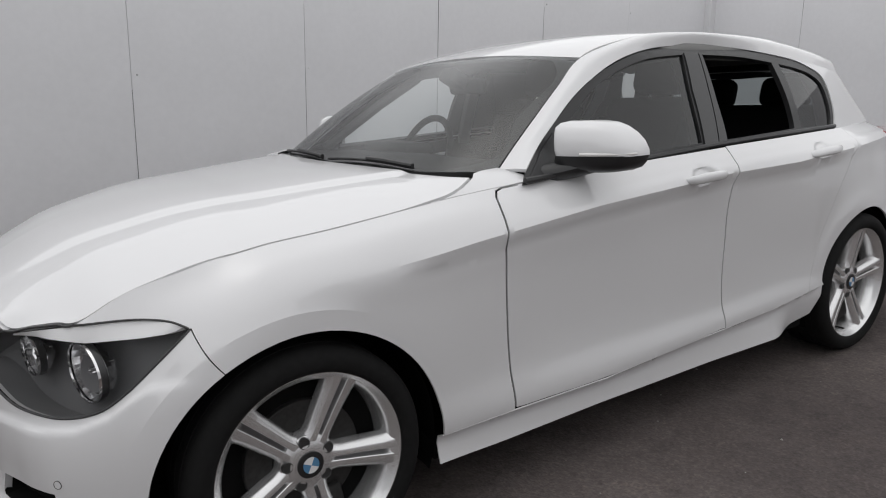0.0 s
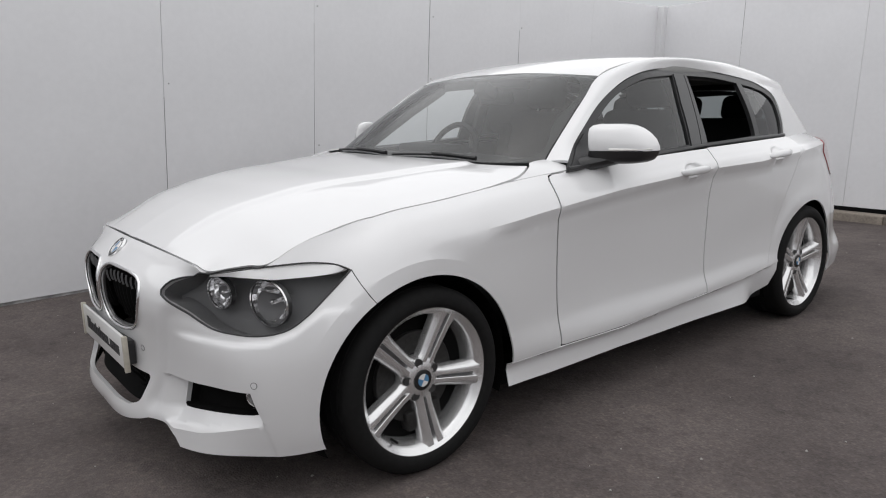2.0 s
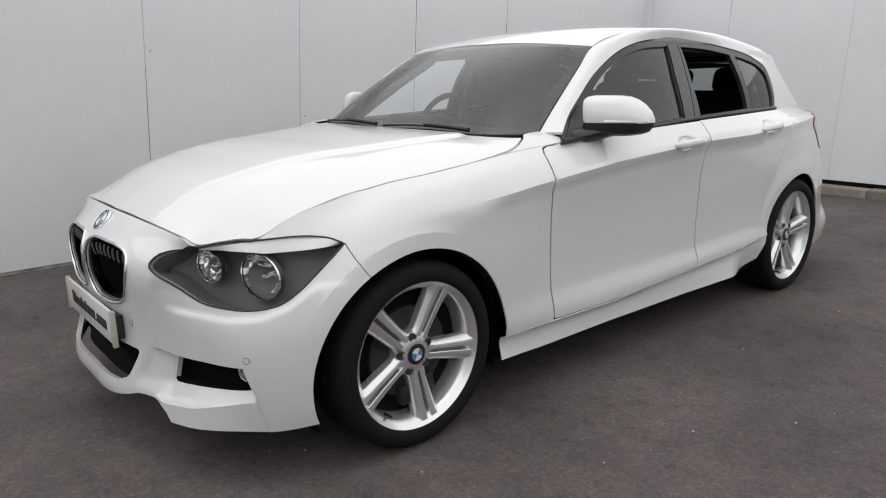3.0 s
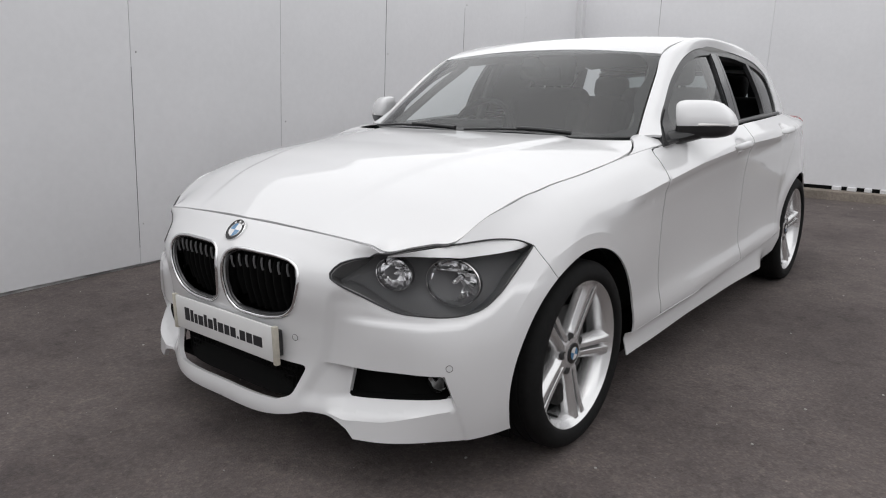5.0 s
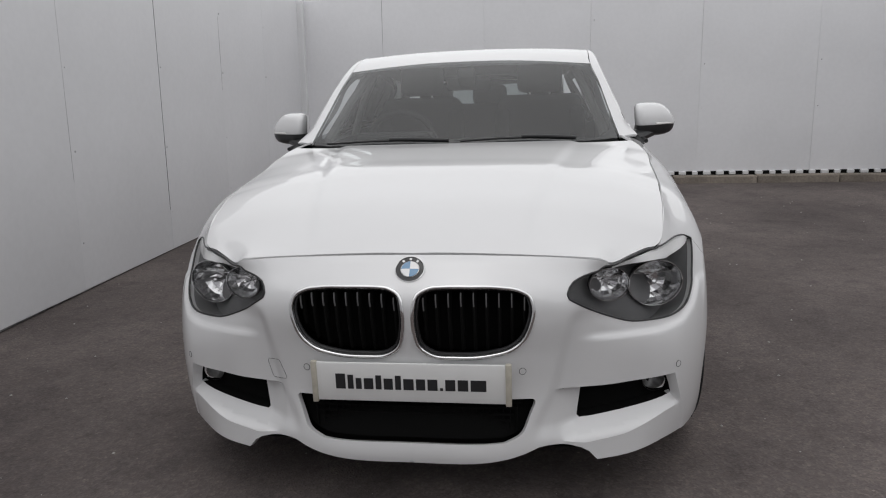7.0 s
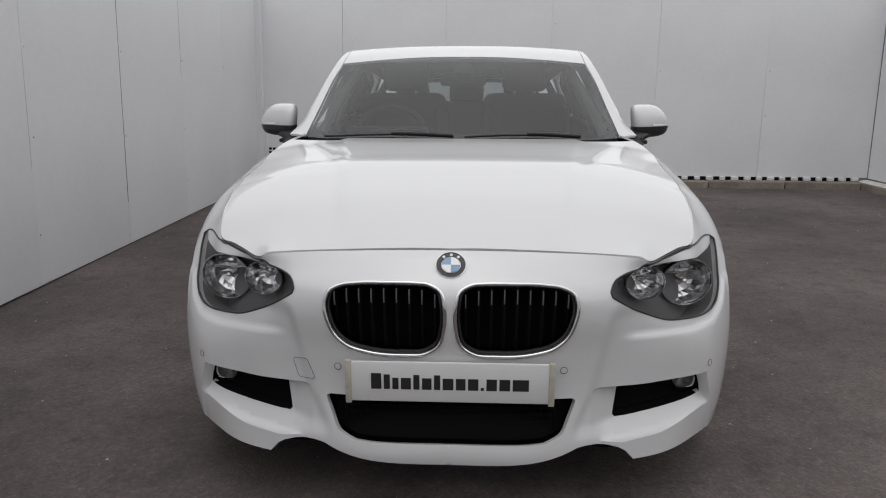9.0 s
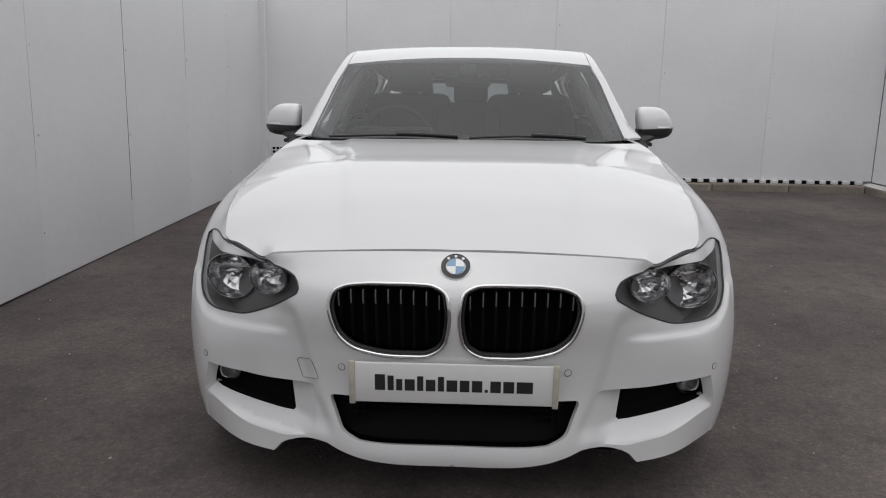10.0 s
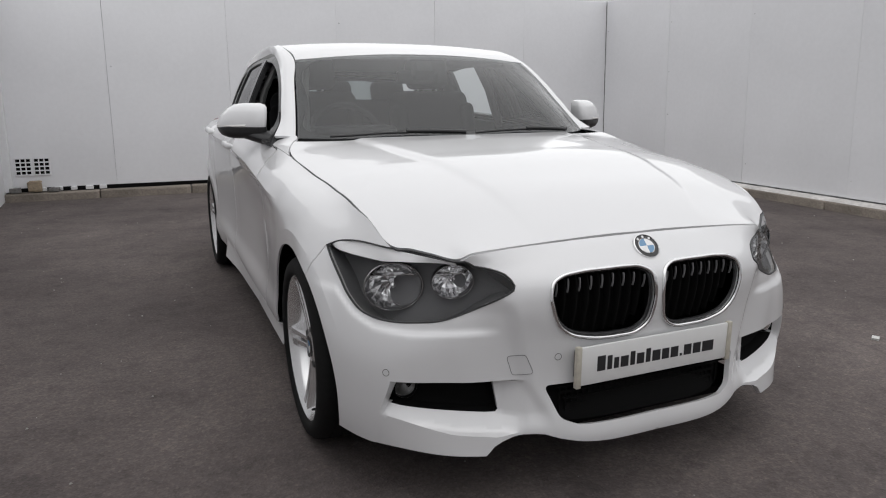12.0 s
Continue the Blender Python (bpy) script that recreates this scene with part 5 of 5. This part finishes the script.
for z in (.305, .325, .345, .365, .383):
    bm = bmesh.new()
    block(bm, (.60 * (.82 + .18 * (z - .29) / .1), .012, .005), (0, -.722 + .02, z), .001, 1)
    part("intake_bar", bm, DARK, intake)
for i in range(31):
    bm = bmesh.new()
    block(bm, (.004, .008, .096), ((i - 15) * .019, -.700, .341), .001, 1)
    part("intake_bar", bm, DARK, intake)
for s in (1, -1):
    # pocket back and walls near-black, so their shade is coloured in
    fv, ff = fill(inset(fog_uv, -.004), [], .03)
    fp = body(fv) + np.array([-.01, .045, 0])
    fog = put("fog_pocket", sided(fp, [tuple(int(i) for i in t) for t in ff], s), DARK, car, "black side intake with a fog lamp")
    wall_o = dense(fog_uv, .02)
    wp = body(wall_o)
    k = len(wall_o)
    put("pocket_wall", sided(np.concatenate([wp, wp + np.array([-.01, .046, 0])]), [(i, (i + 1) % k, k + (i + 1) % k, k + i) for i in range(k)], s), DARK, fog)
    lampc = np.array((.678, -.528, .376))
    fl = put("fog_lamp", sided(*(lambda q: (q[0] + lampc, q[1]))(lathe([(.0, -.012), (.016, -.010), (.030, -.002), (.034, .004), (.034, .03)], 28, "y")), s), LENS, fog, "round clear fog lamp")
    put("fog_reflector", sided(*(lambda q: (q[0] + lampc, q[1]))(lathe([(.0, .028), (.018, .022), (.030, .006), (.033, .002)], 28, "y")), s), STEEL, fog)

# parking sensors and tow-eye cover
for s in (1, -1):
    for x, z in ((.302, .478), (.742, .437)):
        q = nose([(x, z)])
        c, n = body(q)[0], -body.normal(q, .01)[0]
        d = Vector(n) if n[1] < 0 else -Vector(n)
        m = Matrix.Translation((c[0] * s, c[1], c[2])) @ Vector((d.x * s, d.y, d.z)).to_track_quat("X", "Z").to_matrix().to_4x4()
        p = put("parking_sensor", lathe([(.0, .0008), (.0085, .0007), (.0090, -.001)], 24), PAINT, car, "round white parking sensor")
        p.matrix_local = m
        ring_ob = put("sensor_gap", lathe([(.0088, .0004), (.0090, .0010), (.0100, .0010), (.0102, -.001)], 24), LAMP_DARK, p)
        ring_ob.matrix_local = Matrix()
tow = rounded([(.441, .482), (.391, .489), (.368, .434), (.424, .426)], .010)
tow3 = body(nose(tow)) * [-1, 1, 1]
tow3[:, 1] -= .0006
put("tow_cover_gap", tube(tow3, .0006, 6, closed=True, up=(0, 1, 0)), LAMP_DARK, car, "thin outline of the tow eye cover")

# ---- plate and badge ----
plate = empty("plate_holder", Matrix(), "", "")
plate.parent = car
plate["label"] = "white show plate in the number plate place"
bm = bmesh.new()
block(bm, (.540, .010, .112), (0, 0, 0), .004)
pm = pose(0, -.752, .4565, -1.5)
bp = part("plate_board", bm, PLATE, plate)
bp.matrix_local = pm
bm = bmesh.new()
block(bm, (.52, .03, .08), (0, .016, 0), .004)
part("plate_mount", bm, BLACK_TRIM, plate).matrix_local = pm
for s in (1, -1):
    bm = bmesh.new()
    block(bm, (.016, .016, .120), (s * .266, -.001, -.001), .003)
    part("end_tape", bm, PLATE_EDGE, plate, "yellowed tape on the plate's end").matrix_local = pm
GLYPHS = [(.027, .044, 0), (.016, .041, 0), (.016, .032, 0), (.026, .032, 0), (.016, .041, 0), (.025, .032, 0), (.016, .041, 0), (.028, .032, 0), (.025, .032, 0), (.027, .032, 0), (.008, .008, 0), (.027, .032, 0), (.028, .032, 0), (.042, .032, 0)]
x = -.206
for wd, ht, z0 in GLYPHS:
    bm = bmesh.new()
    block(bm, (wd, .0016, ht), (x + wd / 2, -.0056, -.020 + ht / 2), .0005, 1)
    part("dark_bar", bm, INK, bp, smooth=False).matrix_local = Matrix()
    x += wd + .0066


def roundel(c, d, r, parent):
    m = Matrix.Translation(c) @ d.to_track_quat("X", "Z").to_matrix().to_4x4()
    b = put("badge", lathe([(.0, .004), (r * .60, .0042), (r * .63, .0036), (r * .90, .0034), (r * .92, .0046), (r * .985, .0040), (r, .001), (r, -.004)], 48), [GLOSS_BLACK], parent, "round badge with blue and white quarters")
    b.matrix_local = m
    put("badge_rim", lathe([(r * .925, .0040), (r * .95, .0055), (r * .99, .0046), (r * 1.01, .001), (r * 1.01, -.003)], 48), CHROME, b).matrix_local = Matrix()
    put("badge_ring", lathe([(r * .58, .0044), (r * .61, .0054), (r * .64, .0044), (r * .64, .003)], 48), CHROME, b).matrix_local = Matrix()
    for k, mat in ((0, WHITE), (1, BLUE), (2, WHITE), (3, BLUE)):
        a = np.linspace(k * np.pi / 2, (k + 1) * np.pi / 2, 10)
        v = [(.0056, 0, 0)] + [(.0050, r * .585 * math.cos(t), r * .585 * math.sin(t)) for t in a]
        v += [(.003, p[1], p[2]) for p in v]
        f = [(0, i, i + 1) for i in range(1, 10)] + [(i, i + 11, i + 12, i + 1) for i in range(1, 10)]
        put("badge_quarter", (np.array(v), f), mat, b).matrix_local = Matrix()
    for k in range(3):
        bm = bmesh.new()
        block(bm, (.0012, r * .17, r * .18), (.0040, 0, r * .77), .0003, 1)
        part("badge_bar", bm, WHITE, b, smooth=False).matrix_local = Matrix.Rotation(radians((k - 1) * 38), 4, "X")
    return b


q = nose([(0.0, .752)])
c = body(q)[0]
d = Vector((0, -.70, .71))
roundel((0, c[1] - .002, c[2] + .001), d, .0405, car)

# ---- door mirrors ----
cx, sx = oval(32, 3.5)


def mirror_shell(levels):
    """Rings of (z, centre x, centre y, half width, half depth); the back is cut flat."""
    rings = []
    for z, mx, my, hx, hy in levels:
        px = mx - .013 + hx * cx
        py = my + .049 + np.minimum(hy * 1.07 * sx, hy * .58)
        py = py + .060 * (px - .90) / .1          # the outer end sweeps back
        rings.append(np.stack([px, py, np.full(len(px), z - .014)], 1))
    return loft(rings)


upper = mirror_shell([(1.034, .907, .925, .095, .074), (1.050, .905, .925, .095, .077), (1.076, .898, .928, .091, .075), (1.100, .888, .930, .083, .070), (1.119, .877, .932, .073, .061), (1.131, .869, .935, .059, .047), (1.137, .862, .938, .036, .027)])
lower = mirror_shell([(.984, .872, .944, .066, .044), (.988, .880, .938, .080, .058), (.998, .893, .930, .090, .070), (1.014, .901, .926, .0935, .0745), (1.036, .906, .925, .0955, .0760)])
arm = tube([(.752, .83, .962), (.80, .880, .974), (.845, .925, .988), (.885, .955, .996)], [.050, .050, .048, .040], 14, flat=.62)
for s in (1, -1):
    mir = put("door_mirror", sided(*upper, s), PAINT, car, "white door mirror with a black lower shell")
    put("lower_shell", sided(*lower, s), BLACK_TRIM, mir, "satin black lower shell")
    put("mirror_arm", sided(*arm, s), BLACK_TRIM, mir)
    v, f = lathe([(0, .002), (.9, .002), (1.0, 0)], 36, "y")
    v = np.array([(.884 + .080 * p[0], 1.024 + p[1], 1.062 + .046 * p[2]) for p in v])
    v[:, 1] += .060 * (v[:, 0] - .90) / .1
    put("mirror_glass", sided(v, f, s), MIRROR, mir, "mirror glass")
    strip = []
    for a in np.linspace(radians(268), radians(352), 14):
        px = .892 + .0945 * np.sign(math.cos(a)) * abs(math.cos(a)) ** (2 / 2.6)
        py = .974 + .0828 * np.sign(math.sin(a)) * abs(math.sin(a)) ** (2 / 2.6)
        strip.append((px, py + .060 * (px - .90) / .1, 1.027))
    put("indicator_strip", sided(*tube(np.array(strip), .0055, 8), s), AMBER, mir, "clear indicator strip")
    tri = np.array([(.745, .957), (.83, 1.012), (.925, 1.085), (.925, .985), (.925, .964)])
    put("mirror_triangle", sided(*skin(house, tri, [], .02, .01, lift=.001), s), BLACK_TRIM, mir, "black sail panel")

# ---- door handles ----
for y, z, door in ((1.475, .908, "front_door"), (2.285, .946, "rear_door")):
    pts = np.array([(.0, y - .105, z - .006), (.0, y - .085, z - .003), (.0, y - .03, z + .002), (.0, y + .05, z + .004), (.0, y + .085, z + .003), (.0, y + .105, z + .001)])
    base = body(flank(pts[:, 1:]))
    pts[:, 0] = np.array([.874, .893, .904, .904, .895, .878]) - .882 + base[[0, 0, 0, -1, -1, -1], 0].mean()
    hd = tube(path(pts, 24), np.interp(np.linspace(0, 1, 24), (0, .1, .3, .7, .9, 1), (.008, .0155, .0175, .0165, .0135, .006)), 12, flat=.62, up=(1, 0, 0))
    for s in (1, -1):
        h = put("door_handle", sided(*hd, s), PAINT, SIDE[door, s], "white pull handle")
        h.matrix_local = Matrix()

# rubber seal in the joint ahead of the front door, added to keep the joint dark
for s in (1, -1):
    put("door_seal", sided(*tube(body(door_f[4:]) - body.normal(door_f[4:]) * .006, .0036, 8), s), BLACK_TRIM, SIDE["front_door", s], "black rubber seal added to darken the door joint")

# ---- wipers and cowl ----
for x0, x1, y0 in ((-.62, -.03, .0), (.02, .53, .0)):
    line = screen([(x / .74 * .7, .006 + .014 * math.sin(math.pi * (x - x0) / (x1 - x0))) for x in np.linspace(x0, x1, 16)]) + [0, -.006, .005]
    wp = put("wiper", tube(line, .005, 8), BLACK_TRIM, car, "black windscreen wiper")
    k = len(line)
    put("wiper_blade", tube(line[int(k * .55):] + [0, -.002, .006], .008, 8), BLACK_TRIM, wp)
cowl_pts = [np.array([(x, y, z) for y, z in ((hy - .012, hz - .026), (hy + .01, hz - .012), (hy + .05, hz - .014), (hy + .09, hz - .03))]) for x in np.linspace(-.72, .72, 30)
            for hy, hz in [(np.interp(abs(x), (0, .35, .60, .735), (.475, .50, .555, .598)), np.interp(abs(x), (0, .35, .60, .735), (.983, .982, .980, .979)))]]
v, f = [], []
for r in cowl_pts:
    v += list(r)
for i in range(29):
    for j in range(3):
        f.append((i * 4 + j, (i + 1) * 4 + j, (i + 1) * 4 + j + 1, i * 4 + j + 1))
put("cowl", (np.array(v), f), BLACK_TRIM, car, "black plastic cowl below the windscreen")

# ---- tail lamps ----
tail_poly = path([(2.93, .985), (3.05, .99), (3.20, .98), (3.26, .90), (3.28, .80), (3.24, .775), (3.12, .80), (3.02, .88), (2.93, .985)], 40)[:-1]
tl = body.find([(.72, y, z) for y, z in tail_poly], (.02, 1, 1), 4.0, 4.95)
tail_piece = skin(body, tl, [], .02, .01, lift=.004)
for s in (1, -1):
    put("tail_lamp", sided(*tail_piece, s), RED_LENS, car, "red tail lamp wrapping round the rear corner")

# ---- cabin ----
bm = bmesh.new()
block(bm, (1.40, 2.5, .04), (0, 1.85, .28), .01)
part("cabin_floor", bm, INTERIOR, car)
dash = loft([np.array([(x, .60, .80), (x, .60, .955), (x, .78, .985 - .02 * abs(x)), (x, .98, .975 - .02 * abs(x)), (x, 1.08, .935), (x, 1.10, .86), (x, 1.02, .62), (x, .8, .55)]) for x in np.linspace(-.70, .70, 15)])
put("dashboard", dash, INTERIOR, car, "charcoal dashboard")
bm = bmesh.new()
block(bm, (.40, .14, .05), (-.37, 1.02, .985), .022, 3)
part("instrument_hood", bm, INTERIOR, car)
sw = empty("steering_wheel", Matrix(), "", "")
sw.parent = car
sw["label"] = "black three-spoke steering wheel"
sw.matrix_local = pose(-.37, 1.16, .935, 66)
ringpts = np.array([(.185 * math.cos(t), .185 * math.sin(t), 0) for t in np.linspace(0, 2 * np.pi, 40, endpoint=False)])
put("rim", tube(ringpts, .0155, 10, closed=True), INTERIOR, sw)
bm = bmesh.new()
block(bm, (.15, .12, .05), (0, -.01, -.01), .02, 3)
part("airbag_pad", bm, INTERIOR, sw)
for a in (5, 175, 270):
    put("spoke", tube([(.05 * math.cos(radians(a)), .05 * math.sin(radians(a)), -.01), (.18 * math.cos(radians(a)), .18 * math.sin(radians(a)), 0)], .014, 8, flat=.6), SATIN_CHROME, sw)


def cushion(size, m, parent, name, mat=CLOTH, bevel=.05):
    bm = bmesh.new()
    block(bm, size, (0, 0, 0), min(bevel, min(size) * .45), 4)
    ob = part(name, bm, mat, parent)
    ob.matrix_local = m
    return ob


for x in (-.36, .36):
    seat = empty("front_seat", Matrix(), "", "")
    seat.parent = car
    seat["label"] = "dark cloth front seat with headrest"
    seat.matrix_local = pose(x, 1.45, .30)
    cushion((.50, .52, .17), pose(0, .02, .22, 8), seat, "seat")
    cushion((.50, .14, .62), pose(0, .36, .57, -16), seat, "backrest", bevel=.06)
    cushion((.09, .15, .50), pose(-.22, .32, .55, -16), seat, "bolster")
    cushion((.09, .15, .50), pose(.22, .32, .55, -16), seat, "bolster")
    cushion((.27, .10, .19), pose(0, .47, .975, -14), seat, "headrest", bevel=.045)
    for dx in (-.06, .06):
        put("headrest_post", tube([(dx, .445, .82), (dx, .465, .92)], .006, 8), SATIN_CHROME, seat)
bench = empty("rear_bench", Matrix(), "", "")
bench.parent = car
bench["label"] = "dark cloth rear bench with three headrests"
bench.matrix_local = pose(0, 2.35, .30)
cushion((1.28, .50, .18), pose(0, .0, .22), bench, "seat")
cushion((1.30, .16, .60), pose(0, .33, .52, -20), bench, "backrest", bevel=.06)
for x in (-.40, 0, .40):
    cushion((.25, .10, .15), pose(x, .45, .87, -14), bench, "headrest", bevel=.045)
for s in (1, -1):
    trim = [np.array([(s * .80, y, .30), (s * .80, y, zt), (s * .74, y, zt), (s * .72, y, .80), (s * .74, y, .30)]) for y, zt in ((.72, .93), (1.2, .955), (1.7, .975), (2.2, .985), (2.6, .99))]
    lf = loft(trim)
    put("door_card", lf if s < 0 else (lf[0], [t[::-1] for t in lf[1]]), INTERIOR, car, "charcoal inner door trim")
    pil = tube([(s * .745, 1.66, .95), (s * .672, 1.67, 1.18), (s * .585, 1.69, 1.345)], [.045, .04, .036], 8, flat=.5, up=(1, 0, 0))
    put("inner_pillar", pil, HEADLINER, car)
    pil = tube([(s * .65, .80, .985), (s * .59, 1.07, 1.17), (s * .54, 1.26, 1.29)], .022, 8)
    put("inner_pillar", pil, HEADLINER, car)
    pil = tube([(s * .70, 2.66, .98), (s * .63, 2.70, 1.14), (s * .55, 2.66, 1.29)], [.075, .075, .05], 8, flat=.4, up=(1, 0, 0))
    put("inner_pillar", pil, HEADLINER, car)
for s in (1, -1):
    put("inner_rail", tube([(s * .598, 1.30, 1.315), (s * .606, 1.70, 1.345), (s * .600, 2.20, 1.338), (s * .585, 2.70, 1.290)], .032, 10), HEADLINER, car, "grey headliner edge over the doors")
hl_uv = np.array([(-.58, 1.22), (.58, 1.22), (.58, 2.78), (-.58, 2.78)])
put("headliner", skin(roof, hl_uv, [], .05, 0, lift=-.035), HEADLINER, car, "grey headliner")
bm = bmesh.new()
block(bm, (.225, .035, .065), (0, 0, 0), .015, 3)
im = part("inner_mirror", bm, INTERIOR, car, "black inner mirror on the windscreen")
im.matrix_local = pose(.0, 1.15, 1.240, 10)
bm = bmesh.new()
block(bm, (.085, .09, .060), (0, 0, 0), .012, 2)
part("sensor_box", bm, INTERIOR, car).matrix_local = pose(0, 1.085, 1.272, -30)
bm = bmesh.new()
block(bm, (1.04, .08, .035), (0, 2.885, 1.300), .012, 2)
part("hatch_header", bm, INTERIOR, car)
shelf = bmesh.new()
block(shelf, (1.20, .55, .03), (0, 3.0, .98), .01)
part("parcel_shelf", shelf, INTERIOR, car)
tail_box = bmesh.new()
block(tail_box, (1.1, .03, .72), (0, 3.27, .66), .01)
part("boot_wall", tail_box, DARK, car)


# ---- the body sits low at the nose on its springs ----
def settle(p):
    y, z = p[:, 1], p[:, 2]
    s = ease(-y / 0.70)
    q = p.copy()
    q[:, 1] = y + 0.022 - 0.034 * z + 0.008 * s
    q[:, 2] = z - (0.014 + 0.029 * s + 0.013 * (1 - s) * np.clip((z - 0.3) / 0.9, 0, 1.2))
    shoulder = ease((y + 0.52) / 0.30) * (1 - ease((y - 0.05) / 0.5)) * ease((z - 0.73) / 0.12) * (1 - ease((z - 1.0) / 0.1))
    q[:, 2] -= 0.019 * shoulder
    rear = ease((y - 1.5) / 0.9) * (1 - ease((z - 0.90) / 0.16))       # broad rear haunches
    q[:, 0] *= 1 + 0.036 * rear
    q[:, 1] -= 0.095 * rear
    return q


for ob in car.children_recursive:
    top = ob
    while top.parent is not car:
        top = top.parent
    if ob.type == "MESH" and top.name.split(".")[0] != "wheel":
        bend(ob, settle)
